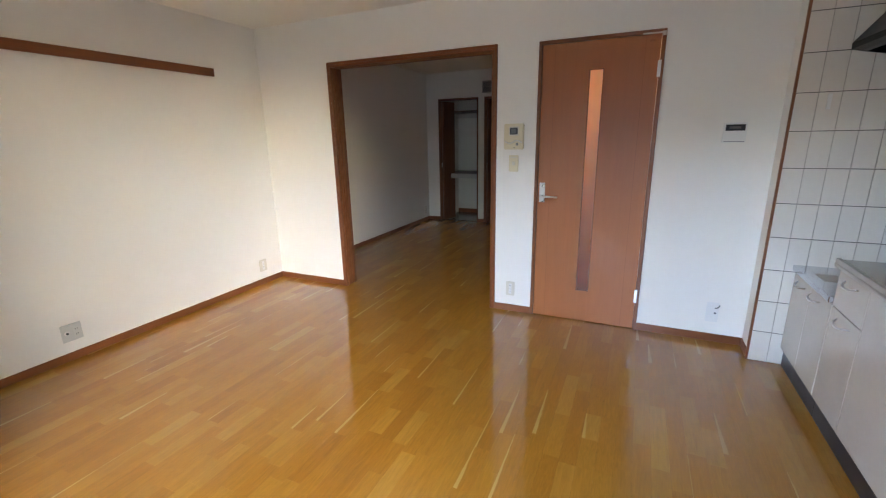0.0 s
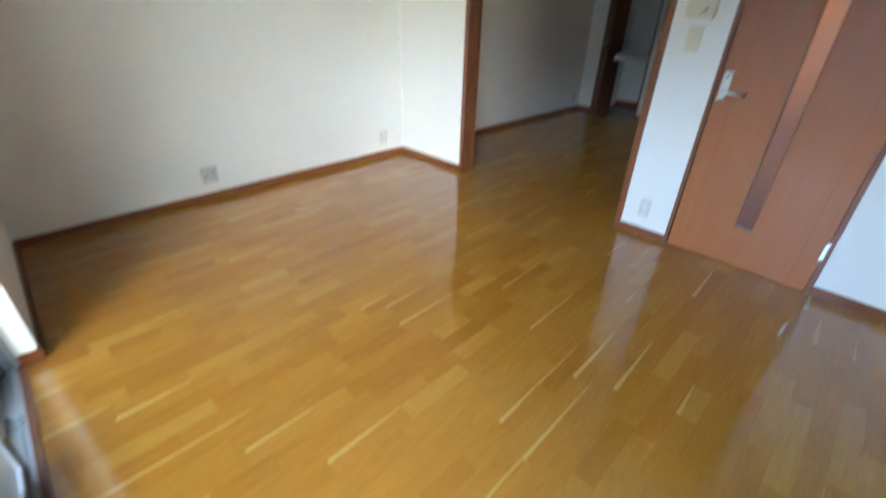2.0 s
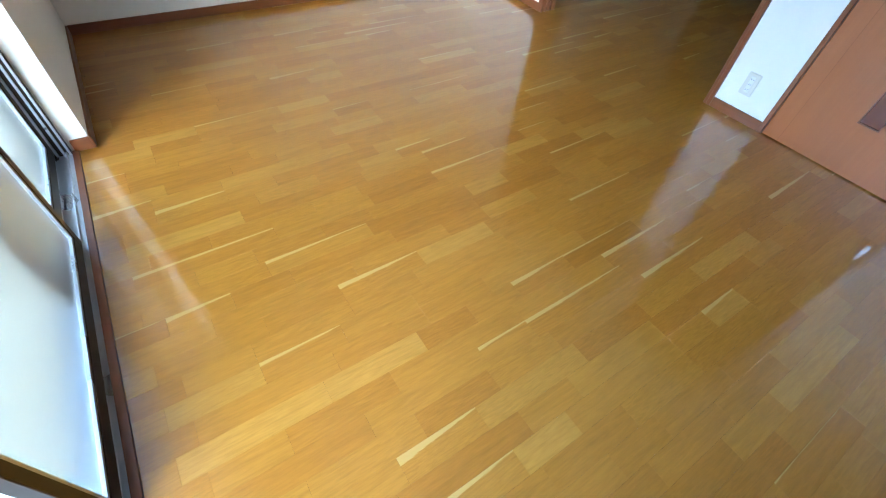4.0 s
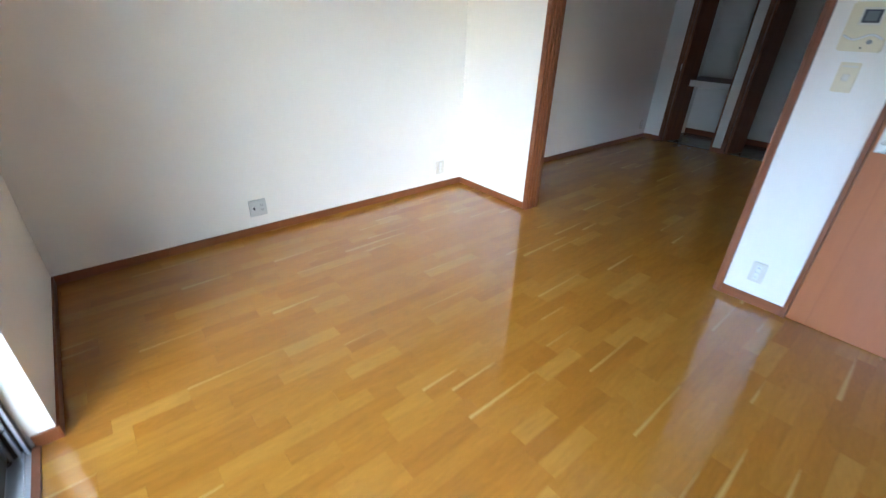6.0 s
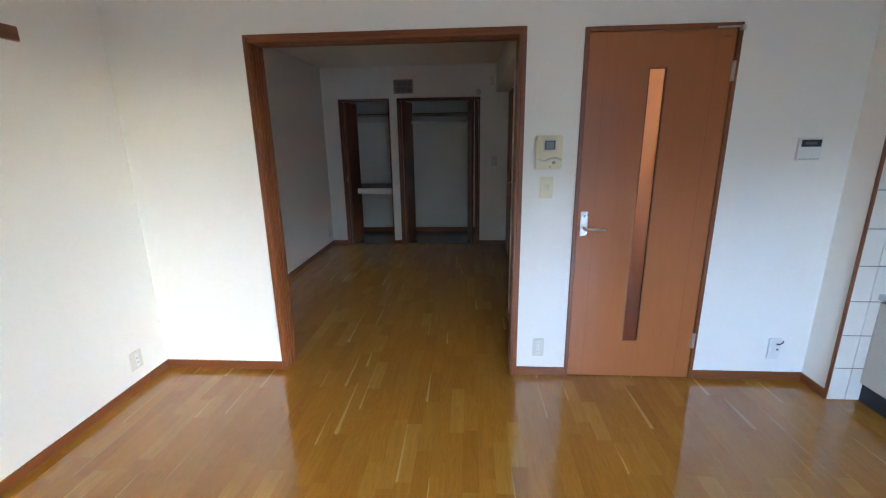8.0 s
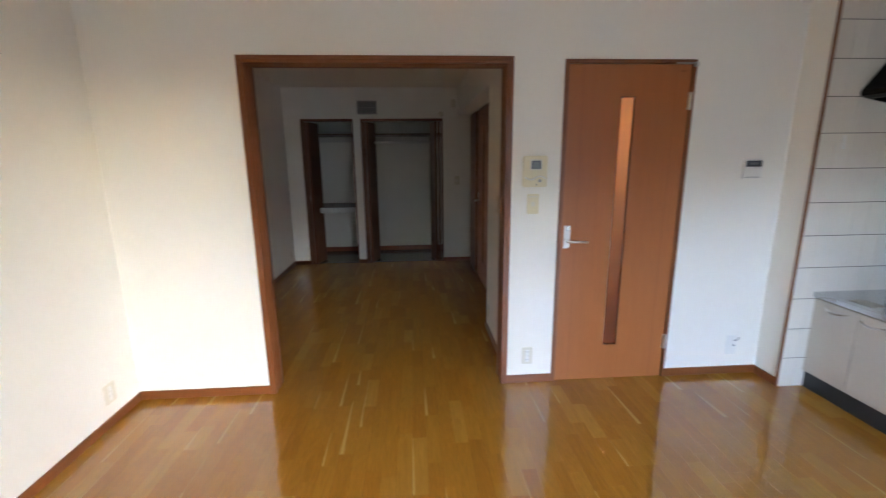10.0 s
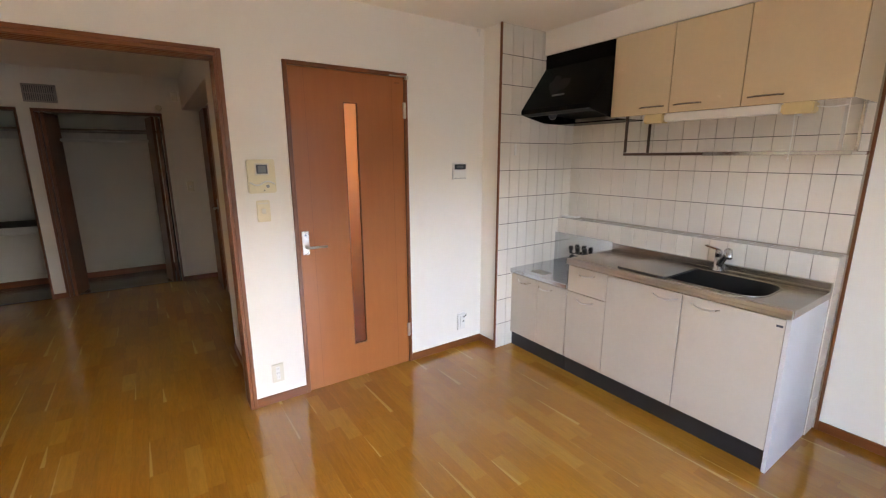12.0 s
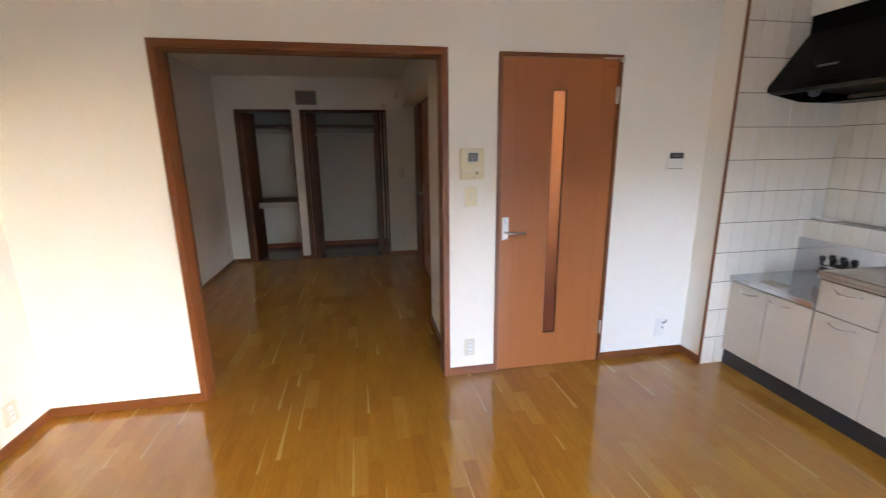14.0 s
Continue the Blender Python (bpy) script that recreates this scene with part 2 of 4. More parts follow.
def frosted(name, tint, rough):
    m = bpy.data.materials.new(name)
    m.use_nodes = True
    b = m.node_tree.nodes["Principled BSDF"]
    b.inputs["Base Color"].default_value = (*tint, 1)
    b.inputs["Transmission Weight"].default_value = 1.0
    b.inputs["Roughness"].default_value = rough
    b.inputs["IOR"].default_value = 1.3
    b.inputs["Coat Weight"].default_value = 0.7
    b.inputs["Coat Roughness"].default_value = 0.22
    return m


def glowing(name, color, strength):
    m = bpy.data.materials.new(name)
    m.use_nodes = True
    b = m.node_tree.nodes["Principled BSDF"]
    b.inputs["Emission Color"].default_value = (*color, 1)
    b.inputs["Emission Strength"].default_value = strength
    b.inputs["Base Color"].default_value = (0.8, 0.8, 0.8, 1)
    return m


M_GLASS = patterned_glass("figured_window_glass", (0.52, 0.52, 0.43), 0.28)
M_SLIT = frosted("frosted_slit_glass", (0.36, 0.27, 0.275), 0.42)
M_LAMP = glowing("warm_lamp_glow", (1.0, 0.52, 0.19), 5.0)
# for the added lamp that warms the recess
M_RECESS_GLOW = glowing("recess_glow_helper", (1.0, 0.50, 0.18), 26.0)


# ---- building helpers ----
def box(bm, x0, x1, y0, y1, z0, z1):
    """A box added to bm. Returns its eight vertices."""
    v = [bm.verts.new(p) for p in ((x0, y0, z0), (x1, y0, z0), (x1, y1, z0), (x0, y1, z0), (x0, y0, z1), (x1, y0, z1), (x1, y1, z1), (x0, y1, z1))]
    for f in ((0, 3, 2, 1), (4, 5, 6, 7), (0, 1, 5, 4), (1, 2, 6, 5), (2, 3, 7, 6), (3, 0, 4, 7)):
        bm.faces.new([v[i] for i in f])
    return v


def boxes(*rows, bevel=0.0, segments=1):
    bm = bmesh.new()
    for r in rows:
        box(bm, *r)
    if bevel:
        bmesh.ops.bevel(bm, geom=bm.edges[:], offset=bevel, segments=segments, affect="EDGES", clamp_overlap=True)
    return bm


def tube(bm, points, radius, sides=10, caps=True):
    """A round bar along the points."""
    pts = [Vector(p) for p in points]
    rings = []
    up = None
    for i, p in enumerate(pts):
        d = (pts[min(i + 1, len(pts) - 1)] - pts[max(i - 1, 0)]).normalized()
        if up is None:
            up = Vector((0, 0, 1)) if abs(d.z) < 0.9 else Vector((1, 0, 0))
        a = d.cross(up).normalized()
        b = a.cross(d).normalized()
        up = b
        r = radius[i] if isinstance(radius, (list, tuple)) else radius
        rings.append([bm.verts.new(p + (a * math.cos(k * 2 * math.pi / sides) + b * math.sin(k * 2 * math.pi / sides)) * r) for k in range(sides)])
    for r0, r1 in zip(rings, rings[1:]):
        for k in range(sides):
            f = bm.faces.new((r0[k], r0[(k + 1) % sides], r1[(k + 1) % sides], r1[k]))
            f.smooth = True
    if caps:
        bm.faces.new(rings[0][::-1])
        bm.faces.new(rings[-1])
    bmesh.ops.recalc_face_normals(bm, faces=bm.faces[:])
    return bm


def prism(bm, outline, axis, a, b):
    """A closed outline of two coordinates pushed along an axis from a to b."""
    def at(p, t):
        q = list(p)
        q.insert(axis, t)
        return q
    lo = [bm.verts.new(at(p, a)) for p in outline]
    hi = [bm.verts.new(at(p, b)) for p in outline]
    bm.faces.new(lo)
    bm.faces.new(hi[::-1])
    for i in range(len(outline)):
        j = (i + 1) % len(outline)
        bm.faces.new((lo[i], hi[i], hi[j], lo[j]))
    bmesh.ops.recalc_face_normals(bm, faces=bm.faces[:])
    return bm


BASES = {}


def thing(name, base, label, category, group=""):
    """An Empty at the base of a thing; its parts are children."""
    ob = new(name)
    ob.location = base
    ob.empty_display_size = 0.1
    BASES[ob] = Vector(base)
    return tagged(ob, label, category, group)


def part(name, bm, mat, parent=None, label="", kind="", category="", base=None):
    """A mesh built in room coordinates, linked under its parent."""
    me = bpy.data.meshes.new(name)
    origin = BASES[parent] if parent is not None else Vector(base or (0, 0, 0))
    if base is not None and parent is not None:
        origin = Vector(base)
    bmesh.ops.translate(bm, verts=bm.verts[:], vec=-origin)
    bm.to_mesh(me)
    bm.free()
    me.materials.append(mat)
    ob = new(name, me)
    if parent is not None:
        ob.parent = parent
        ob.location = origin - BASES[parent]
    else:
        ob.location = origin
    BASES[ob] = origin
    return tagged(ob, label, category, "", kind)


def structure(name, bm, mat, label=""):
    return part(name, bm, mat, None, label, "structure")


def wall(axis, p0, p1, u0, u1, z0, z1, holes=()):
    """A wall with thickness from p0 to p1 along axis (0: x, 1: y), spanning u0..u1 and z0..z1, with rectangular holes (u0, u1, z0, z1)."""
    bm = bmesh.new()
    us = sorted({u0, u1, *[v for h in holes for v in h[:2] if u0 <= v <= u1]})
    zs = sorted({z0, z1, *[v for h in holes for v in h[2:] if z0 <= v <= z1]})
    solid = {}
    for i in range(len(us) - 1):
        for j in range(len(zs) - 1):
            cu, cz = (us[i] + us[i + 1]) / 2, (zs[j] + zs[j + 1]) / 2
            solid[i, j] = not any(h[0] < cu < h[1] and h[2] < cz < h[3] for h in holes)
    cache = {}

    def v(p, u, z):
        key = (p, u, z)
        if key not in cache:
            cache[key] = bm.verts.new((p, u, z) if axis == 0 else (u, p, z))
        return cache[key]
    for (i, j), s in solid.items():
        if not s:
            continue
        a, b, c, d = us[i], us[i + 1], zs[j], zs[j + 1]
        for p in (p0, p1):
            bm.faces.new((v(p, a, c), v(p, b, c), v(p, b, d), v(p, a, d)))
        for (di, dj), q in (((-1, 0), ((a, c), (a, d))), ((1, 0), ((b, c), (b, d))), ((0, -1), ((a, c), (b, c))), ((0, 1), ((a, d), (b, d)))):
            if not solid.get((i + di, j + dj), False):
                (ua, za), (ub, zb) = q
                bm.faces.new((v(p0, ua, za), v(p0, ub, zb), v(p1, ub, zb), v(p1, ua, za)))
    bmesh.ops.recalc_face_normals(bm, faces=bm.faces[:])
    return bm


# ---- shell ----
structure("floor_slab", boxes((-0.2, EAST + 0.2, SOUTH - 0.10, FAR_Y + 1.2, -0.12, -0.005)), M_GAP, "dark subfloor under the strip flooring")
structure("ceiling", boxes((-0.2, EAST + 0.2, SOUTH - 0.15, FAR_Y + 1.2, CEIL, CEIL + 0.12)), M_CEIL, "plain off-white papered ceiling")
OP0, OP1, OPT = 0.808, 2.353, 2.045      # outer edges of the casing of the wide opening
DR0, DR1, DRT = 2.655, 3.445, 2.032      # outer edges of the door frame
wall_north = structure("wall_north", wall(1, 0.0, NT, -0.12, EAST + 0.12, 0, CEIL, ((OP0 + 0.01, OP1 - 0.01, -1, OPT - 0.01), (DR0 + 0.01, DR1 - 0.01, -1, DRT - 0.01))), M_WALL,
                       "white papered wall with a wide opening and a door")
structure("wall_west", wall(0, -0.12, 0.0, SOUTH - 0.15, 0.0, 0, CEIL), M_WALL, "white papered wall with a picture rail")
structure("wall_south", wall(1, SOUTH - 0.15, SOUTH, 0.0, EAST + 0.12, 0, CEIL, ((WIN0, WIN1, -1, WINTOP),)), M_WALL, "white papered wall round the balcony window")
wall_east = structure("wall_east", wall(0, EAST, EAST + 0.12, SOUTH, 0.0, 0, CEIL), M_WALL, "white papered wall, tiled behind the kitchen")
PX, PY = 4.10, -0.20     # pipe shaft at the kitchen's end
shaft = structure("shaft_wall", boxes((PX, EAST, PY + 0.006, 0.0, 0, CEIL)), M_WALL, "boxed-out shaft wall beside the kitchen, tiled on its face")
structure("soffit", boxes((4.52, EAST, -2.0, PY, 2.235, CEIL)), M_WALL, "papered soffit above the wall cabinets")
# far room
structure("far_wall_west", wall(0, FAR_L - 0.12, FAR_L, NT, 4.40, 0, CEIL), M_WALL, "white papered wall of the far room")
C1, C2, CT = (0.275, 0.955), (1.072, 2.17), 1.99
structure("far_wall_north", wall(1, FAR_Y, FAR_Y + 0.10, FAR_L, RECESS + 0.12, 0, CEIL, ((*C1, -1, CT), (*C2, -1, CT))), M_WALL, "white papered wall with two closets")
structure("far_wall_east", boxes((FAR_R, RECESS, NT, 0.96, 0, CEIL)), M_WALL, "short white papered wall beside the opening")
structure("recess_lintel", boxes((FAR_R, RECESS, 0.96, FAR_Y, 2.05, CEIL)), M_WALL, "papered beam above the doors in the recess")
D2A, D2B = 1.86, 2.68
structure("recess_wall", wall(0, RECESS, RECESS + 0.11, NT, FAR_Y, 0, CEIL, ((D2A, D2B, -1, 2.03),)), M_WALL, "white papered wall with the second door")
structure("closet_wall_back", boxes((FAR_L, RECESS + 0.12, 4.28, 4.40, 0, CEIL)), M_WALL, "plain papered back wall of the closets")
structure("closet_wall_side", boxes((1.01, 1.04, FAR_Y + 0.10, 4.28, 0, CEIL), (2.22, 2.30, FAR_Y + 0.10, 4.28, 0, CEIL), (0.20, 0.27, FAR_Y + 0.10, 4.28, 0, CEIL)), M_WALL, "plain papered side walls of the closets")
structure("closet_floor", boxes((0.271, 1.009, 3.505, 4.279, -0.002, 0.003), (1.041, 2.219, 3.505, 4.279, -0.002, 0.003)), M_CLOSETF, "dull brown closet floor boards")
# hall behind the door
structure("hall_wall", boxes((RECESS + 0.12, 4.3, 3.0, 3.1, 0, CEIL), (4.2, 4.3, NT, 3.0, 0, CEIL)), M_WALL, "plain papered hall walls")

# added, out of view: screens door_1's slit from the second hall lamp
structure("hall_light_stop", boxes((RECESS + 0.115, 4.195, 1.35, 1.45, 0, CEIL - 0.002)), M_WALL, "unseen wall added across the hall to stop the second lamp's light")

# baseboards
T = BASE_T
structure("baseboard_west", boxes((0, T, SOUTH + T, -T, 0, BASE_H), bevel=0.002), M_TRIM_H, "brown stained wooden baseboard")
structure("baseboard_north", boxes((0, OP0, -T, 0, 0, BASE_H), bevel=0.002), M_TRIM_X, "brown stained wooden baseboard")
structure("baseboard_north", boxes((OP1, DR0, -T, 0, 0, BASE_H), bevel=0.002), M_TRIM_X, "brown stained wooden baseboard")
structure("baseboard_north", boxes((DR1, PX, -T, 0, 0, BASE_H), bevel=0.002), M_TRIM_X, "brown stained wooden baseboard")
structure("baseboard_shaft", boxes((PX - T, PX, PY + 0.012, -T, 0, BASE_H), bevel=0.002), M_TRIM_H, "brown stained wooden baseboard")
structure("baseboard_south", boxes((0, WIN0 + T, SOUTH, SOUTH + T, 0, BASE_H), bevel=0.002), M_TRIM_X, "brown stained wooden baseboard")
structure("baseboard_south", boxes((WIN1 - T, EAST, SOUTH, SOUTH + T, 0, BASE_H), bevel=0.002), M_TRIM_X, "brown stained wooden baseboard")
structure("baseboard_reveal", boxes((WIN0, WIN0 + T, SOUTH - 0.07, SOUTH, 0, BASE_H), bevel=0.002), M_TRIM_H, "brown stained wooden baseboard end")
structure("baseboard_east", boxes((EAST - T, EAST, SOUTH + T, -2.012, 0, BASE_H), bevel=0.002), M_TRIM_H, "brown stained wooden baseboard")
structure("baseboard_far", boxes((FAR_L, FAR_L + T, NT, FAR_Y - T, 0, BASE_H), bevel=0.002), M_TRIM_H, "brown stained wooden baseboard")
for a, b in ((FAR_L, C1[0]), (C1[1], C2[0]), (C2[1], RECESS)):
    structure("baseboard_far", boxes((a, b, FAR_Y - T, FAR_Y, 0, BASE_H), bevel=0.002), M_TRIM_X, "brown stained wooden baseboard")
structure("baseboard_far", boxes((FAR_R - T, FAR_R, NT, 0.96, 0, BASE_H), bevel=0.002), M_TRIM_H, "brown stained wooden baseboard")
structure("baseboard_far", boxes((FAR_R - T, RECESS - T, 0.96, 0.97, 0, BASE_H), bevel=0.002), M_TRIM_X, "brown stained wooden baseboard")
for a, b in ((0.98, D2A), (D2B, 2.74)):
    structure("baseboard_far", boxes((RECESS - T, RECESS, a, b, 0, BASE_H), bevel=0.002), M_TRIM_H, "brown stained wooden baseboard")
for a, b in ((0.27, 1.01), (1.04, 2.22)):
    structure("baseboard_closet", boxes((a, b, 4.27, 4.28, 0, 0.075), bevel=0.002), M_TRIM_X, "brown stained wooden baseboard")


# ---- wide opening: casing with sliding-door tracks ----
def opening_casing():
    c = thing("opening_casing", (1.58, 0.06, 0), "brown stained wooden casing with grooved tracks round the wide opening", "door frame")
    c["kind"] = "structure"
    w = 0.040
    for name, x0, s in (("jamb", OP0, 1), ("jamb", OP1, -1)):
        a, b = sorted((x0, x0 + s * w * 0.55))
        part(name, boxes((a, b, -0.016, NT + 0.012, 0, OPT), bevel=0.0025), M_TRIM_V, c)
        a, b = sorted((x0 + s * w * 0.55, x0 + s * w))
        for y0, y1 in ((-0.013, 0.010), (0.028, 0.046), (0.062, 0.080), (0.096, NT + 0.009)):
            part("stop", boxes((a, b, y0, y1, 0, OPT - w), bevel=0.0025), M_TRIM_V, c)
    part("head", boxes((OP0 + w * 0.55, OP1 - w * 0.55, -0.016, NT + 0.012, OPT - w * 0.5, OPT), bevel=0.0025), M_TRIM_X, c)
    for y0, y1 in ((-0.013, 0.010), (0.028, 0.046), (0.062, 0.080), (0.096, NT + 0.009)):
        part("head_stop", boxes((OP0 + w * 0.55, OP1 - w * 0.55, y0, y1, OPT - w, OPT - w * 0.5), bevel=0.0025), M_TRIM_X, c)
    part("track", boxes((OP0 + w, OP1 - w, 0.012, 0.026, OPT - w * 0.9, OPT - w * 0.55), (OP0 + w, OP1 - w, 0.082, 0.094, OPT - w * 0.9, OPT - w * 0.55)), M_BRONZE, c, "dark metal sliding-door track")
    return c


opening_casing()


# ---- doors ----
def slit_door(name, a, b, top, to_world, label, handle_side=1, closer=True):
    """A flush veneered door with a tall slit of frosted glass. a..b: outer edges of its frame; to_world maps (u, depth, z), depth growing into the wall."""
    mid = (a + b) / 2
    d = thing(name, to_world(mid, 0.05, 0), label, "door")
    fw, gap = 0.024, 0.003

    def mapped(bm):
        for v in bm.verts:
            v.co = Vector(to_world(*v.co))
        bmesh.ops.recalc_face_normals(bm, faces=bm.faces[:])
        return bm
    part("frame", mapped(boxes((a, a + fw, -0.012, NT + 0.01, 0, top), (b - fw, b, -0.012, NT + 0.01, 0, top), (a + fw, b - fw, -0.012, NT + 0.01, top - fw, top), bevel=0.002)), M_TRIM_V, d, "brown stained wooden door frame")
    l0, l1, z0, z1 = a + fw + gap, b - fw - gap, 0.006, top - fw - gap
    s0, s1, sz0, sz1 = mid - 0.052, mid + 0.042, 0.247, 1.828
    leaf = mapped(wall(1, -0.004, 0.032, l0, l1, z0, z1, ((s0, s1, sz0, sz1), )))
    lf = part("leaf", leaf, M_DOOR, d, "orange-brown veneered door leaf")
    g = [(u, u + 0.003, -0.0046, -0.003, z0, z1) for u in (l0 + 0.085, l1 - 0.088)]
    part("groove", mapped(boxes(*g)), M_GROOVE, d)
    e = 0.006
    part("glazing_bead", mapped(boxes((s0, s0 + e, -0.003, 0.02, sz0, sz1), (s1 - e, s1, -0.003, 0.02, sz0, sz1), (s0 + e, s1 - e, -0.003, 0.02, sz0, sz0 + e), (s0 + e, s1 - e, -0.003, 0.02, sz1 - e, sz1))), M_DARKWOOD, d)
    part("glass", mapped(boxes((s0 + 0.004, s1 - 0.004, 0.010, 0.014, sz0 + 0.004, sz1 - 0.004))), M_SLIT, d, "narrow frosted glass strip")
    hx = l0 + 0.012
    part("handle_plate", mapped(boxes((hx, hx + 0.042, -0.011, -0.0045, 0.915, 1.062), bevel=0.002)), M_SATIN, d, "satin metal handle plate")
    bm = bmesh.new()
    tube(bm, [to_world(hx + 0.021, -0.008, 0.965), to_world(hx + 0.021, -0.045, 0.965), to_world(hx + 0.030, -0.052, 0.965), to_world(hx + 0.140, -0.052, 0.962)], [0.009, 0.009, 0.008, 0.0065], 12)
    part("lever", bm, M_SATIN, d, "satin metal lever handle")
    bm = bmesh.new()
    tube(bm, [to_world(hx + 0.021, -0.0115, 1.035), to_world(hx + 0.021, -0.014, 1.035)], 0.007, 12)
    part("lock_button", bm, M_CHROME, d)
    for z in (1.75, 0.21):
        part("hinge", mapped(boxes((l1 - 0.008, l1 + 0.012, -0.016, -0.0045, z, z + 0.10), bevel=0.002)), M_SATIN, d, "metal hinge")
    if closer:
        part("door_stop", mapped(boxes((l1 - 0.11, l1 + 0.012, -0.028, -0.013, top - fw - 0.002, top - fw + 0.004), (l1 + 0.004, l1 + 0.024, -0.034, -0.013, top - fw - 0.016, top - fw + 0.006))), M_SATIN, d, "metal closer bracket")
        part("label_plate", mapped(boxes((l1 - 0.065, l1 - 0.030, -0.0056, -0.0042, top - fw - 0.045, top - fw - 0.033))), M_GROOVE, d)
    return d


slit_door("door_1", DR0, DR1, DRT, lambda u, w, z: (u, w, z), "closed orange-brown veneered door with a tall slit of frosted glass")
slit_door("door_2", -D2B + 0.002, -D2A - 0.002, 2.03, lambda u, w, z: (RECESS + w, -u, z), "closed brown veneered door in the recess of the far room", closer=False)
bm = boxes((RECESS - 0.03, RECESS - 0.001, 2.75, 3.22, 0.006, 2.02), bevel=0.002)
st = thing("storage_door", (RECESS - 0.02, 2.98, 0), "closed reddish brown storage door beside the second door", "door")
part("leaf", bm, M_TRIM_V, st)
part("knob", boxes((RECESS - 0.05, RECESS - 0.0305, 2.80, 2.82, 0.95, 0.97), bevel=0.004), M_SATIN, st, "small metal knob")


# ---- closets ----
def folding_pair(name, points, top, label, pull):
    """Two narrow leaves hinged in a V, standing folded open."""
    d = thing(name, (*points[0][0], 0), label, "closet door", "folding closet doors")
    for (x0, y0), (x1, y1) in points:
        dv = Vector((x1 - x0, y1 - y0, 0))
        nv = Vector((-dv.y, dv.x, 0)).normalized() * 0.014
        e = dv.normalized() * 0.002
        o = [Vector((x0, y0, 0)) + e + nv, Vector((x1, y1, 0)) - e + nv, Vector((x1, y1, 0)) - e - nv, Vector((x0, y0, 0)) + e - nv]
        bm = prism(bmesh.new(), [(p.x, p.y) for p in o], 2, 0.012, top)
        bmesh.ops.bevel(bm, geom=bm.edges[:], offset=0.002, segments=1, affect="EDGES")
        part("leaf", bm, M_DARKWOOD, d, "dark brown folding leaf")
    x, y = pull
    part("pull", boxes((x - 0.005, x + 0.005, y - 0.010, y, 0.90, 0.912), (x - 0.005, x + 0.005, y - 0.010, y, 0.968, 0.98), (x - 0.005, x + 0.005, y - 0.014, y - 0.010, 0.90, 0.98), bevel=0.001), M_SATIN, d, "small metal pull")
    return d


CLOSED = "dark brown folding closet door, folded open"
folding_pair("folding_door", (((0.300, 3.71), (0.328, 3.400)), ((0.366, 3.400), (0.436, 3.70))), 1.955, CLOSED, (0.350, 3.386))
folding_pair("folding_door", (((1.100, 3.71), (1.112, 3.395)), ((1.150, 3.395), (1.226, 3.70))), 1.955, CLOSED, (1.140, 3.381))
folding_pair("folding_door", (((2.142, 3.71), (2.118, 3.405)), ((2.080, 3.405), (2.020, 3.70))), 1.955, CLOSED, (2.092, 3.391))


def closet_frame(a, b):
    c = thing("closet_frame", ((a + b) / 2, FAR_Y, 0), "dark brown wooden frame round the open closet", "door frame")
    c["kind"] = "structure"
    for x0, x1 in ((a - 0.008, a + 0.016), (b - 0.014, b + 0.006)):
        part("jamb", boxes((x0, x1, FAR_Y - 0.012, FAR_Y + 0.11, 0, CT + 0.008), bevel=0.002), M_DARKWOOD, c)
    part("head", boxes((a + 0.016, b - 0.014, FAR_Y - 0.012, FAR_Y + 0.11, CT - 0.022, CT + 0.008), bevel=0.002), M_DARKWOOD, c)
    part("sill", boxes((a + 0.022, b - 0.022, FAR_Y + 0.03, FAR_Y + 0.05, 0.0, 0.006)), M_BRONZE, c, "thin dark floor track")


closet_frame(*C1)
closet_frame(*C2)
s = thing("closet_shelf", (0.64, 3.9, 0.72), "brown shelf board with a white front edge at waist height", "shelf")
part("board", boxes((0.27, 1.01, 3.60, 4.28, 0.768, 0.788)), M_SHELFTOP, s)
part("front_edge", boxes((0.27, 1.01, 3.58, 3.60, 0.714, 0.790), bevel=0.002), M_SHELF, s, "pale front rail")
for a, b in ((0.27, 1.01), (1.04, 2.22)):
    s = thing("upper_shelf", ((a + b) / 2, 3.9, 1.75), "dark upper closet shelf on a pale batten", "shelf")
    part("board", boxes((a, b, 3.72, 4.28, 1.80, 1.82)), M_SHELFTOP, s)
    part("batten", boxes((a, b, 4.262, 4.28, 1.72, 1.80)), M_SHELF, s)
s = thing("hanging_rail", (1.63, 3.66, 1.70), "white metal clothes rail across the closet", "clothes rail")
bm = bmesh.new()
tube(bm, [(1.04, 3.66, 1.693), (2.22, 3.66, 1.693)], 0.017, 12)
part("rail", bm, M_WHITEP, s)

# ---- picture rail ----
part("picture_rail", boxes((0.0, 0.024, SOUTH, -0.505, 1.935, 1.998), bevel=0.003), M_TRIM_H, None, "brown stained wooden picture rail fixed to the white wall", "", "picture rail")


# ---- wall fittings ----
def on_north(u0, u1, z0, z1, d):
    return (u0, u1, -d, 0.0, z0, z1)


ic = thing("intercom", (2.49, 0, 1.30), "aged ivory door intercom with a small grey screen above a switch", "intercom")
part("body", boxes((2.420, 2.566, -0.034, 0.0, 1.305, 1.490), bevel=0.006, segments=2), M_IVORY, ic)
part("screen_frame", boxes((2.458, 2.532, -0.037, -0.0345, 1.405, 1.470), bevel=0.001), M_PLATE, ic)
part("screen", boxes((2.466, 2.524, -0.039, -0.0375, 1.413, 1.462)), M_LCD, ic, "small dark screen")
part("screen_pane", boxes((2.475, 2.515, -0.0405, -0.0395, 1.419, 1.456)), M_LCDM, ic)
bm = bmesh.new()
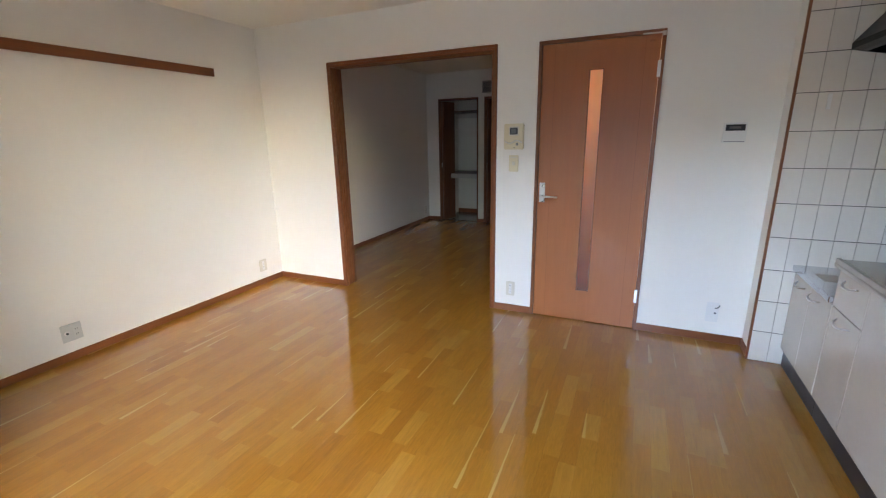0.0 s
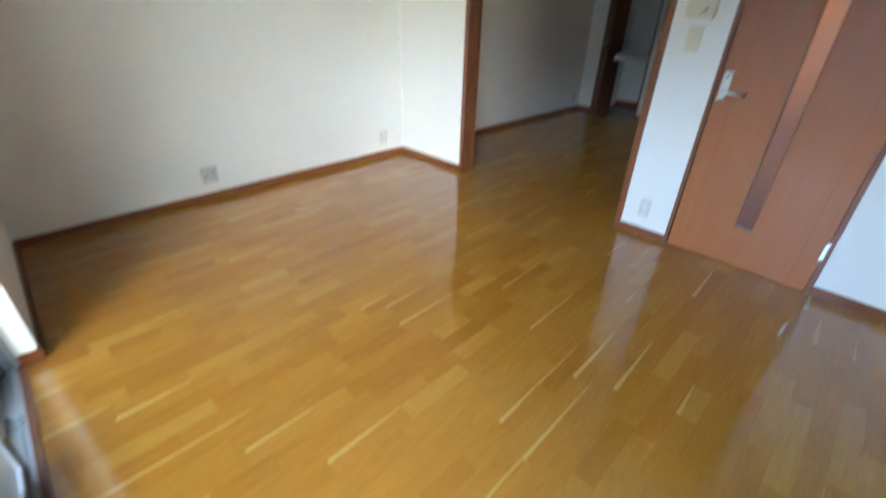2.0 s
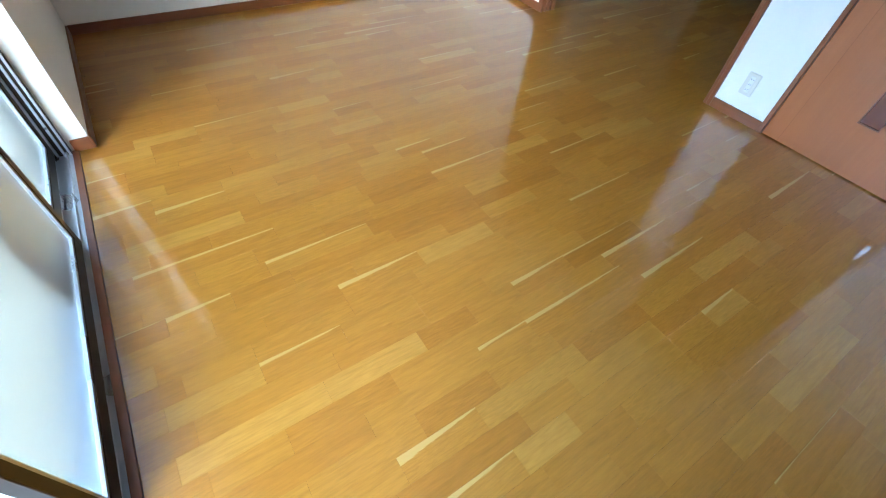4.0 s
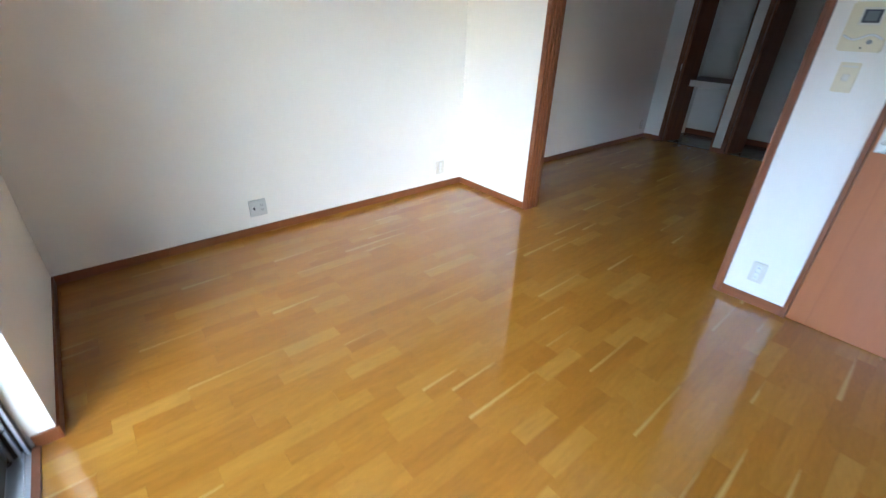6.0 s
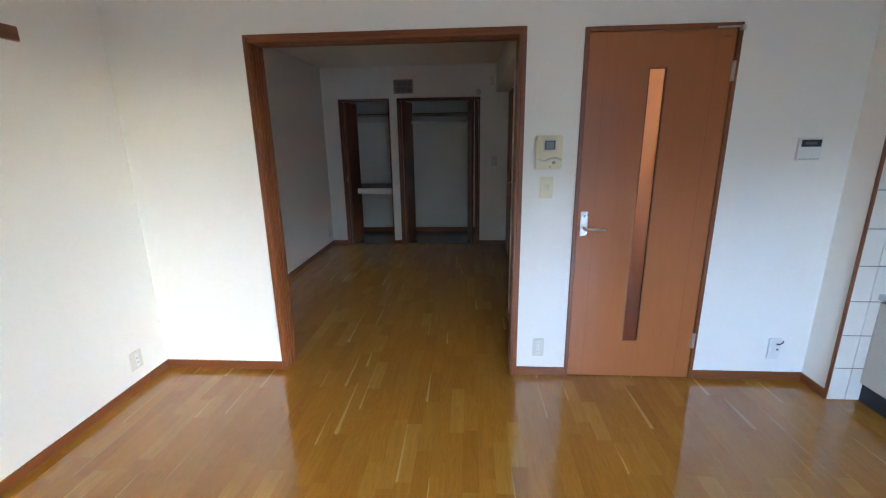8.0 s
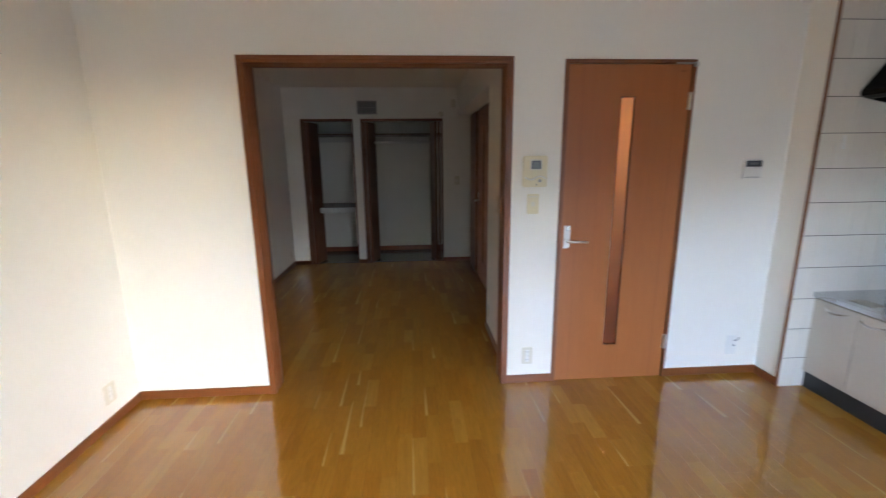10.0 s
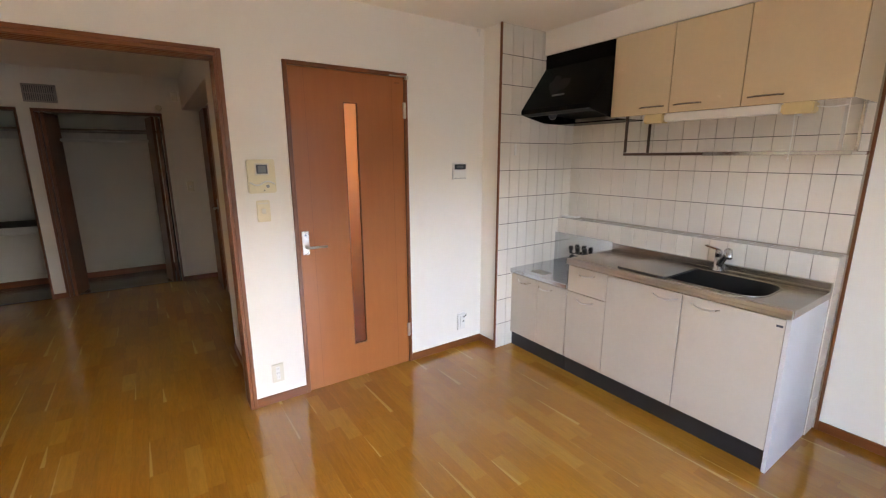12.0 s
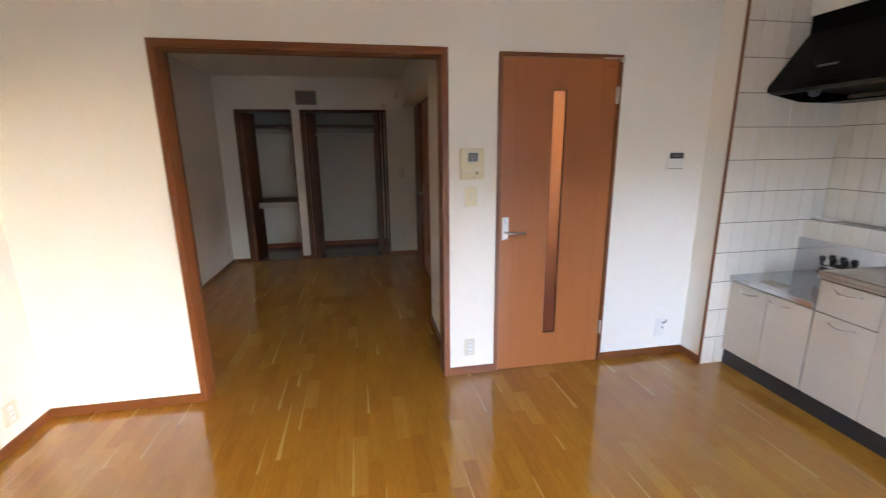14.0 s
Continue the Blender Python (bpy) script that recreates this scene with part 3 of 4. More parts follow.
tube(bm, [(2.428 + 0.130 * k / 12, -0.036, 1.360 + 0.010 * math.sin(k * 0.62 + 2.6)) for k in range(13)], 0.0048, 6)
part("wave_line", bm, M_WHITEP, ic, "white wavy line")
bm = bmesh.new()
tube(bm, [(2.520, -0.034, 1.343), (2.520, -0.039, 1.343)], 0.009, 14)
part("button", bm, M_LCDL, ic, "round grey button")
part("small_button", boxes((2.497, 2.503, -0.0365, -0.034, 1.317, 1.323)), M_LCD, ic)


def wall_switch(x0, x1, z0, z1, label):
    s = thing("light_switch", ((x0 + x1) / 2, 0, z0), label, "light switch")
    part("plate", boxes((x0, x1, -0.009, 0, z0, z1), bevel=0.003, segments=2), M_IVORY, s)
    cx, cz = (x0 + x1) / 2, (z0 + z1) / 2
    part("rocker", boxes((cx - 0.012, cx + 0.012, -0.013, -0.0095, cz - 0.014, cz + 0.014), bevel=0.002), M_PLATE, s)
    part("name_strip", boxes((x0 + 0.008, x1 - 0.008, -0.0105, -0.0092, z1 - 0.020, z1 - 0.012)), M_PLATE, s)
    return s


wall_switch(2.455, 2.527, 1.140, 1.262, "aged ivory wall switch below the intercom")


def outlet(name, c, size, axis, label, sockets=2, mat=None):
    """A wall plate centred on c; axis 1: on the north wall, facing -y; axis 0: on the west wall, facing +x."""
    w, h = size
    o = thing(name, c, label, "outlet", "wall outlets")
    def mp(bm):
        for v in bm.verts:
            u, d, z = v.co
            v.co = Vector((c[0] + u, c[1] - d, c[2] + z)) if axis == 1 else Vector((c[0] + d, c[1] + u, c[2] + z))
        bmesh.ops.recalc_face_normals(bm, faces=bm.faces[:])
        return bm
    part("plate", mp(boxes((-w / 2, w / 2, 0, 0.008, -h / 2, h / 2), bevel=0.003, segments=2)), mat or M_PLATE, o)
    part("insert", mp(boxes((-0.012, 0.012, 0.0085, 0.0115, -h * 0.36, h * 0.36), bevel=0.001)), M_WHITEP, o)
    for k in range(sockets):
        z = (k - (sockets - 1) / 2) * 0.028
        part("slot", mp(boxes((-0.0065, -0.0045, 0.0116, 0.0122, z - 0.004, z + 0.004), (0.0045, 0.0065, 0.0116, 0.0122, z - 0.004, z + 0.004))), M_BLACKR, o)
    return o


outlet("outlet", (2.487, 0, 0.194), (0.070, 0.120), 1, "cream three-way power outlet beside the opening", 3)
M_PLATEG = material("grey_metal_plate", (0.58, 0.58, 0.54), 0.4, 0.0, vary=0.03)
tv = thing("outlet", (0, -1.880, 0.190), "square grey metal wall plate with aerial and power sockets", "outlet", "wall outlets")
part("plate", boxes((0, 0.006, -1.938, -1.822, 0.131, 0.249), bevel=0.002), M_PLATEG, tv)
bm = bmesh.new()
tube(bm, [(0.006, -1.908, 0.190), (0.010, -1.908, 0.190)], 0.014, 16)
part("aerial_ring", bm, M_WHITEP, tv)
bm = bmesh.new()
tube(bm, [(0.010, -1.908, 0.190), (0.016, -1.908, 0.190)], 0.008, 12)
part("aerial_socket", bm, M_BLACKR, tv, "black aerial socket")
part("insert", boxes((0.006, 0.0085, -1.868, -1.838, 0.150, 0.230), bevel=0.001), M_PLATEG, tv)
for z in (0.172, 0.208):
    part("slot", boxes((0.0086, 0.0092, -1.860, -1.857, z - 0.005, z + 0.005), (0.0086, 0.0092, -1.849, -1.846, z - 0.005, z + 0.005)), M_BLACKR, tv)
outlet("outlet", (0, -0.250, 0.190), (0.090, 0.118), 0, "cream power outlet plate near the corner", 2)
ph = outlet("outlet", (3.905, 0, 0.212), (0.074, 0.140), 1, "white wall plate with a small cable stub", 0, M_WHITEP)
bm = bmesh.new()
tube(bm, [(3.918, -0.010, 0.245), (3.925, -0.022, 0.250), (3.936, -0.026, 0.262), (3.942, -0.018, 0.270)], 0.003, 8)
part("cable_stub", bm, M_BLACKR, ph, "short dark cable stub")
part("port", boxes((3.915, 3.927, -0.0128, -0.0118, 0.205, 0.215)), M_LCD, ph)
outlet("outlet", (FAR_L, 3.30, 0.19), (0.075, 0.118), 0, "cream power outlet plate in the far room", 2)

ct = thing("water_heater_control", (3.88, 0, 1.34), "white water heater control with a dark display", "control panel")
part("body", boxes((3.815, 3.938, -0.016, 0, 1.337, 1.458), bevel=0.003, segments=2), M_WHITEP, ct)
part("display", boxes((3.826, 3.928, -0.0185, -0.0165, 1.410, 1.447), bevel=0.001), M_LCD, ct, "dark display")
part("display_window", boxes((3.845, 3.905, -0.0198, -0.0188, 1.422, 1.436)), M_LCDM, ct)
part("flap_line", boxes((3.824, 3.930, -0.0168, -0.0162, 1.3445, 1.347)), M_LCD, ct)
part("wall_hook", boxes((4.030, 4.055, -0.018, 0, 2.372, 2.390), (4.036, 4.049, -0.018, -0.012, 2.34, 2.371), bevel=0.002), M_WHITEP, None, "small white hook high on the wall near the ceiling", "", "hook")

# far room fittings
v = thing("air_vent", (1.16, FAR_Y, 2.1), "grey slatted air vent above the closets", "air vent")
part("frame", boxes((1.03, 1.29, FAR_Y - 0.012, FAR_Y, 2.055, 2.070), (1.03, 1.29, FAR_Y - 0.012, FAR_Y, 2.215, 2.230), (1.03, 1.045, FAR_Y - 0.012, FAR_Y, 2.070, 2.215), (1.275, 1.29, FAR_Y - 0.012, FAR_Y, 2.070, 2.215), (1.045, 1.275, FAR_Y - 0.011, FAR_Y, 2.138, 2.147)), M_VENT, v)
part("backing", boxes((1.045, 1.275, FAR_Y - 0.002, FAR_Y - 0.0005, 2.070, 2.215)), M_LCD, v)
for k in range(14):
    x = 1.052 + k * 0.0163
    part("slat", boxes((x, x + 0.008, FAR_Y - 0.010, FAR_Y - 0.003, 2.070, 2.137), (x, x + 0.008, FAR_Y - 0.010, FAR_Y - 0.003, 2.148, 2.215)), M_VENT, v)
bm = bmesh.new()
tube(bm, [(2.15, FAR_Y, 2.055), (2.15, FAR_Y - 0.03, 2.055)], [0.035, 0.028], 16)
part("detector", bm, M_PLATE, None, "small round cream detector above the closet", "", "detector")
part("junction_box", boxes((2.29, 2.35, FAR_Y - 0.035, FAR_Y, 2.14, 2.24), bevel=0.004), M_PLATE, None, "small cream box high on the far wall", "", "junction box")
s = thing("light_switch", (2.37, FAR_Y, 1.10), "cream wall switch in the far room's recess", "light switch")
part("plate", boxes((2.335, 2.405, FAR_Y - 0.009, FAR_Y, 1.10, 1.22), bevel=0.003), M_PLATE, s)
part("rocker", boxes((2.358, 2.382, FAR_Y - 0.013, FAR_Y - 0.0095, 1.145, 1.175), bevel=0.002), M_WHITEP, s)
s = thing("light_switch", (FAR_R, 0.50, 1.08), "cream wall switch on the short wall beside the opening", "light switch")
part("plate", boxes((FAR_R - 0.009, FAR_R, 0.48, 0.55, 1.08, 1.20), bevel=0.003), M_PLATE, s)
part("rocker", boxes((FAR_R - 0.013, FAR_R - 0.0095, 0.503, 0.527, 1.125, 1.155), bevel=0.002), M_WHITEP, s)
s = thing("outlet", (FAR_R, 0.86, 0.14), "cream power outlet on the short wall beside the opening", "outlet", "wall outlets")
part("plate", boxes((FAR_R - 0.009, FAR_R, 0.82, 0.89, 0.14, 0.26), bevel=0.003), M_PLATE, s)
part("insert", boxes((FAR_R - 0.012, FAR_R - 0.0095, 0.843, 0.867, 0.155, 0.245), bevel=0.001), M_WHITEP, s)

# hall ceiling lamp, the source of the warm glow behind the frosted glass
hl = thing("hall_lamp", (3.05, 0.30, 2.3), "unseen round warm ceiling lamp in the hall", "ceiling lamp")
bm = bmesh.new()
tube(bm, [(3.05, 0.30, 2.40), (3.05, 0.30, 2.385), (3.05, 0.30, 2.34), (3.05, 0.30, 2.325)], [0.11, 0.115, 0.10, 0.05], 24)
part("shade", bm, M_LAMP, hl, "glowing warm shade")

# added helper lamp, never seen: sends a red glow through door_2's slit
recess_helper = thing("hall_lamp", (2.98, 2.27, 2.3), "unseen round warm ceiling lamp in the hall", "ceiling lamp")
bm = bmesh.new()
tube(bm, [(2.98, 2.27, 2.40), (2.98, 2.27, 2.385), (2.98, 2.27, 2.34), (2.98, 2.27, 2.325)], [0.11, 0.115, 0.10, 0.05], 24)
part("shade", bm, M_RECESS_GLOW, recess_helper, "glowing warm shade")

# ---- balcony window ----
wn1 = thing("window_1", (2.12, SOUTH - 0.12, 0), "bronze aluminium sliding balcony window, figured glass", "window")
wn1["kind"] = "structure"
FY0, FY1 = SOUTH - 0.20, SOUTH - 0.0825
part("window_frame", boxes((WIN0, WIN0 + 0.022, FY0, FY1, 0.0, WINTOP), (WIN1 - 0.022, WIN1, FY0, FY1, 0.0, WINTOP), (WIN0 + 0.022, WIN1 - 0.022, FY0, FY1, WINTOP - 0.03, WINTOP), bevel=0.002), M_BRONZE, wn1)
part("track_sill", boxes((WIN0 + 0.022, WIN1 - 0.022, FY0, FY1, -0.02, 0.004), (WIN0 + 0.022, WIN1 - 0.022, SOUTH - 0.148, SOUTH - 0.143, 0.004, 0.020), (WIN0 + 0.022, WIN1 - 0.022, SOUTH - 0.102, SOUTH - 0.097, 0.004, 0.018), (WIN0 + 0.022, WIN1 - 0.022, SOUTH - 0.19, SOUTH - 0.185, 0.004, 0.018)), M_ALU, wn1, "silver aluminium sill tracks")


for y in (-0.088, -0.108, -0.132, -0.152, -0.176):
    part("jamb_rib", boxes((WIN0 + 0.022, WIN0 + 0.030, SOUTH + y - 0.004, SOUTH + y + 0.004, 0.005, WINTOP - 0.03)), M_ALU, wn1, "silver jamb rib")


def sash(name, x0, x1, y0, y1, label):
    s = part(name, boxes((x0, x0 + 0.034, y0, y1, 0.022, WINTOP - 0.032), (x1 - 0.034, x1, y0, y1, 0.022, WINTOP - 0.032), (x0 + 0.034, x1 - 0.034, y0, y1, 0.022, 0.075), (x0 + 0.034, x1 - 0.034, y0, y1, WINTOP - 0.075, WINTOP - 0.032), bevel=0.002), M_BRONZE, wn1, label)
    e, a0, a1, z0, z1 = 0.010, x0 + 0.034, x1 - 0.034, 0.075, WINTOP - 0.075
    ym = (y0 + y1) / 2
    part("glazing_bead", boxes((a0, a0 + e, ym - 0.006, y1 - 0.003, z0, z1), (a1 - e, a1, ym - 0.006, y1 - 0.003, z0, z1), (a0 + e, a1 - e, ym - 0.006, y1 - 0.003, z0, z0 + e), (a0 + e, a1 - e, ym - 0.006, y1 - 0.003, z1 - e, z1)), M_ALU, s, "pale aluminium glazing bead")
    p = part("pane", boxes((a0 + 0.003, a1 - 0.003, ym - 0.003, ym + 0.002, z0 + 0.003, z1 - 0.003)), M_GLASS, s, "large figured glass window pane")
    p.visible_shadow = False
    return s


sash("sash", 1.870, 2.868, SOUTH - 0.120, SOUTH - 0.092, "bronze sliding sash, slid partly open")
sash("sash", 1.274, 2.150, SOUTH - 0.168, SOUTH - 0.138, "bronze outer sliding sash")
structure("window_threshold", boxes((WIN0, WIN1, SOUTH - 0.082, SOUTH - 0.058, -0.004, 0.006), bevel=0.001), M_TRIM_X, "brown wooden threshold strip")

# ---- balcony and outdoors ----
BY = SOUTH - 0.15
structure("balcony_floor", boxes((-1.2, 5.2, BY - 1.25, BY - 0.05, -0.22, -0.08)), M_BALC, "grey ribbed balcony flooring")
ribs = [(x, x + 0.007, BY - 1.24, BY - 0.06, -0.08, -0.077) for x in np.arange(-1.1, 5.1, 0.075)]
part("balcony_ribs", boxes(*[tuple(float(q) for q in r) for r in ribs]), M_RIB_SHADE, None, "fine raised ribs of the balcony flooring, shading in their colour", "stuff")
structure("balcony_kerb", boxes((-1.2, 5.2, BY - 1.37, BY - 1.25, -0.22, 0.06)), M_BALCW, "off-white balcony kerb")
rail = thing("balcony_railing", (2.0, BY - 1.31, 0.06), "silver balcony railing on the kerb", "railing")
part("handrail", boxes((-1.1, 5.1, BY - 1.335, BY - 1.285, 1.08, 1.12), bevel=0.004), M_ALU, rail)
for x in (-1.05, 0.45, 1.95, 3.45, 5.05):
    part("post", boxes((x - 0.02, x + 0.02, BY - 1.33, BY - 1.29, 0.06, 1.08)), M_ALU, rail)
structure("balcony_partition", boxes((5.1, 5.2, BY - 1.25, BY, -0.08, 2.36), (-1.2, -1.1, BY - 1.25, BY, -0.08, 2.36)), M_SIDE, "grey balcony side walls")
structure("balcony_slab_above", boxes((-1.2, 5.2, BY - 0.90, BY - 0.05, 2.36, 2.50)), M_BALCW, "underside of the balcony above")
structure("outer_wall", wall(1, BY - 0.05, BY, -1.2, 5.2, -3.0, 2.9, ((WIN0, WIN1, -0.02, WINTOP), )), M_BALCW, "off-white outer wall")
# added blocks, unseen; their heights set how much low sky gets in
structure("skyline_block", boxes((-40, 2.5, -34, -30, -3.0, 6.0), (2.5, 22, -34, -29, -3.0, 7.0)), M_SKYLINE, "unseen plain blocks added to cut off the low sky")
structure("ground", boxes((-400, 400, -400, 400, -3.2, -3.0)), M_GROUND, "ground far below the balcony")


# ---- kitchen ----
def steel_handle(parent, y0, y1, x, z, name="handle"):
    """A bowed bar handle."""
    bm = bmesh.new()
    pts = []
    for k in range(9):
        t = k / 8
        pts.append((x - 0.004 - 0.026 * math.sin(math.pi * t) ** 0.6, y0 + (y1 - y0) * t, z - 0.012 * math.sin(math.pi * t)))
    tube(bm, pts, [0.003, 0.004, 0.005, 0.0055, 0.0055, 0.0055, 0.005, 0.004, 0.003], 10)
    return part(name, bm, M_SATIN, parent, "bowed satin metal handle")


CF = 4.252     # door faces
KY = (-0.202, -0.750, -1.985)
def front(parent, y0, y1, z0, z1, name, handle):
    """y0 > y1: a door or drawer front, with its handle."""
    p = part(name, boxes((CF, CF + 0.018, y1 + 0.002, y0 - 0.002, z0, z1), bevel=0.0015), M_LAM, parent, "cream laminate " + name)
    steel_handle(p, handle[0], handle[1], CF, handle[2])
    return p


# stove base
sb = thing("stove_base_cabinet", (4.52, -0.476, 0), "low cream laminate cabinet with two doors and a steel top", "kitchen cabinet", "kitchen base cabinets")
part("body", boxes((CF + 0.019, 4.762, -0.748, -0.203, 0.115, 0.610)), M_SHELFTOP, sb)
part("kick_board", boxes((4.272, 4.29, -0.748, -0.203, 0, 0.112)), M_KICK, sb, "black kick board")
front(sb, -0.203, -0.476, 0.115, 0.600, "door", (-0.285, -0.415, 0.568))
front(sb, -0.476, -0.748, 0.115, 0.600, "door", (-0.495, -0.625, 0.568))
part("top", boxes((4.235, 4.762, -0.749, -0.202, 0.612, 0.645), bevel=0.003), M_STEEL_SHEEN, sb, "steel stove top")
part("backsplash", prism(bmesh.new(), [(-0.202, 0.646), (-0.202, 0.884), (-0.735, 0.884), (-0.749, 0.872), (-0.749, 0.646)], 0, 4.738, 4.748), M_STEEL_SHEEN, sb, "steel backsplash")
part("side_splash", boxes((4.29, 4.75, -0.762, -0.7505, 0.612, 0.800)), M_STEEL, sb)

part("notice", boxes((4.290, 4.385, -0.500, -0.365, 0.6452, 0.6460)), M_NOTICE, None, "faded tan notice stuck on the steel stove top", "", "label")

# gas taps on the backsplash
gt = thing("gas_tap", (4.72, -0.47, 0.72), "black and chrome double gas tap in front of the steel backsplash", "gas tap")
bm = bmesh.new()
tube(bm, [(4.738, -0.47, 0.735), (4.69, -0.47, 0.735)], [0.022, 0.016], 14)
tube(bm, [(4.70, -0.395, 0.735), (4.70, -0.545, 0.735)], 0.013, 12)
part("pipe", bm, M_CHROME, gt, "chrome pipe")
for y in (-0.405, -0.47, -0.535):
    bm = bmesh.new()
    tube(bm, [(4.70, y, 0.745), (4.70, y, 0.768), (4.70, y, 0.772), (4.70, y, 0.800)], [0.012, 0.012, 0.019, 0.016], 12)
    part("knob", bm, M_BLACKR, gt, "black knob")
for y in (-0.425, -0.515):
    bm = bmesh.new()
    tube(bm, [(4.70, y, 0.730), (4.655, y, 0.700)], [0.013, 0.011], 12)
    part("nozzle", bm, M_BLACKR, gt, "black nozzle cap")

# sink base
kb = thing("sink_base_cabinet", (4.52, -1.37, 0), "cream laminate sink cabinet with a drawer and three doors", "kitchen cabinet", "kitchen base cabinets")
part("body", boxes((CF + 0.019, 4.762, -1.966, -0.752, 0.115, 0.640)), M_SHELFTOP, kb)
part("side_panel", boxes((CF, 4.762, KY[2], -1.967, 0.0, 0.792), bevel=0.001), M_LAM_EDGE, kb, "white end panel")
part("kick_board", boxes((4.272, 4.29, -1.966, -0.752, 0, 0.112)), M_KICK, kb, "black kick board")
front(kb, -0.752, -1.052, 0.605, 0.780, "drawer", (-0.836, -0.966, 0.748))
front(kb, -0.752, -1.052, 0.115, 0.600, "door", (-0.836, -0.966, 0.566))
front(kb, -1.052, -1.510, 0.115, 0.780, "door", (-1.350, -1.490, 0.746))
front(kb, -1.510, -1.967, 0.115, 0.780, "door", (-1.560, -1.700, 0.746))
part("maker_plate", boxes((CF - 0.0015, CF, -1.958, -1.932, 0.740, 0.750)), M_LCD, kb, "tiny dark maker's plate")

# worktop with its basin
wt = thing("worktop", (4.5, -1.37, 0.79), "brushed steel worktop with a sunken sink on the cream cabinets", "worktop")
SX0, SX1, SY0, SY1 = 4.315, 4.665, -1.83, -1.12


def basin_outline(n=8, grow=0.0):
    """Rounded rectangle, as (x, y) points."""
    r = 0.11 + grow
    pts = []
    for cx, cy, a0 in ((SX1 - 0.11, SY1 - 0.11, 0), (SX0 + 0.11, SY1 - 0.11, 90), (SX0 + 0.11, SY0 + 0.11, 180), (SX1 - 0.11, SY0 + 0.11, 270)):
        for k in range(n + 1):
            a = radians(a0 + 90 * k / n)
            pts.append((cx + r * math.cos(a), cy + r * math.sin(a)))
    return pts


bm = bmesh.new()
inner = basin_outline()
X0, X1, Y0, Y1, ZT = 4.232, 4.735, -1.990, -0.7505, 0.828
outer = []
for x, y in inner:                        # each rim point has its partner on the worktop's edge
    cx, cy = (SX0 + SX1) / 2, (SY0 + SY1) / 2
    dx, dy = x - cx, y - cy
    t = min((X1 - cx) / dx if dx > 0 else (X0 - cx) / dx if dx < 0 else 1e9, (Y1 - cy) / dy if dy > 0 else (Y0 - cy) / dy if dy < 0 else 1e9)
    outer.append((cx + dx * t, cy + dy * t))
vi = [bm.verts.new((x, y, ZT)) for x, y in inner]
vo = [bm.verts.new((x, y, ZT)) for x, y in outer]
nn = len(inner)
corners = {}
for i in range(nn):
    j = (i + 1) % nn
    a, b = outer[i], outer[j]
    if abs(a[0] - b[0]) > 1e-6 and abs(a[1] - b[1]) > 1e-6:       # the pair spans a corner of the worktop
        cxy = (a[0] if abs(a[0] - X0) < 1e-6 or abs(a[0] - X1) < 1e-6 else b[0], a[1] if abs(a[1] - Y0) < 1e-6 or abs(a[1] - Y1) < 1e-6 else b[1])
        vc = bm.verts.new((*cxy, ZT))
        bm.faces.new((vi[i], vo[i], vc, vo[j], vi[j]))
    else:
        bm.faces.new((vi[i], vo[i], vo[j], vi[j]))
bmesh.ops.recalc_face_normals(bm, faces=bm.faces[:])
for f in bm.faces:
    if f.normal.z < 0:
        f.normal_flip()
part("surface", bm, M_STEEL, wt, "brushed steel surface")
part("front_edge", boxes((4.228, 4.246, -1.990, -0.7505, 0.792, 0.8335), (4.226, 4.232, -1.990, -0.7505, 0.800, 0.812), bevel=0.002), M_STEEL_EDGE, wt, "rolled steel front edge")
part("end_edge", boxes((4.247, 4.735, -1.991, -1.9865, 0.793, 0.831)), M_STEEL, wt)
part("back_lip", boxes((4.7355, 4.764, -1.990, -0.7505, 0.793, 0.872), (4.727, 4.7355, -1.990, -0.7505, 0.828, 0.842), bevel=0.003), M_STEEL, wt, "raised steel back lip")
bm = bmesh.new()
rings = []
for grow, z in ((0.0, ZT), (-0.004, ZT - 0.008), (-0.010, ZT - 0.14), (-0.05, ZT - 0.165)):
    pts = basin_outline(grow=0)
    cx, cy = (SX0 + SX1) / 2, (SY0 + SY1) / 2
    rings.append([bm.verts.new((x + math.copysign(min(abs(grow), abs(x - cx)), cx - x), y + math.copysign(min(abs(grow), abs(y - cy)), cy - y), z)) for x, y in pts])
for a, b in zip(rings, rings[1:]):
    for i in range(nn):
        f = bm.faces.new((a[i], a[(i + 1) % nn], b[(i + 1) % nn], b[i]))
        f.smooth = True
bm.faces.new(rings[-1])
bmesh.ops.recalc_face_normals(bm, faces=bm.faces[:])
for f in bm.faces:
    f.normal_flip()
part("basin", bm, M_BASIN_SHADE, wt, "sunken sink basin, its shade in the colour")
bm = bmesh.new()
rim = basin_outline(grow=0.006)
tube(bm, [(x, y, ZT + 0.001) for x, y in rim + rim[:1]], 0.0035, 6, caps=False)
part("basin_rim", bm, M_STEEL, wt)

# steel cover plate over the sink's end
cp = thing("sink_cover", (4.49, -1.22, ZT), "brushed steel cover plate lying over one end of the sink", "sink cover")
def plate_outline(x0, x1, y0, y1, r, n=6):
    pts = []
    for cx, cy, a0 in ((x1 - r, y1 - r, 0), (x0 + r, y1 - r, 90), (x0 + r, y0 + r, 180), (x1 - r, y0 + r, 270)):
        for k in range(n + 1):
            a = radians(a0 + 90 * k / n)
            pts.append((cx + r * math.cos(a), cy + r * math.sin(a)))
    return pts
part("plate", prism(bmesh.new(), plate_outline(4.300, 4.690, -1.385, -1.075, 0.035), 2, ZT + 0.0045, ZT + 0.0085), M_STEEL, cp)
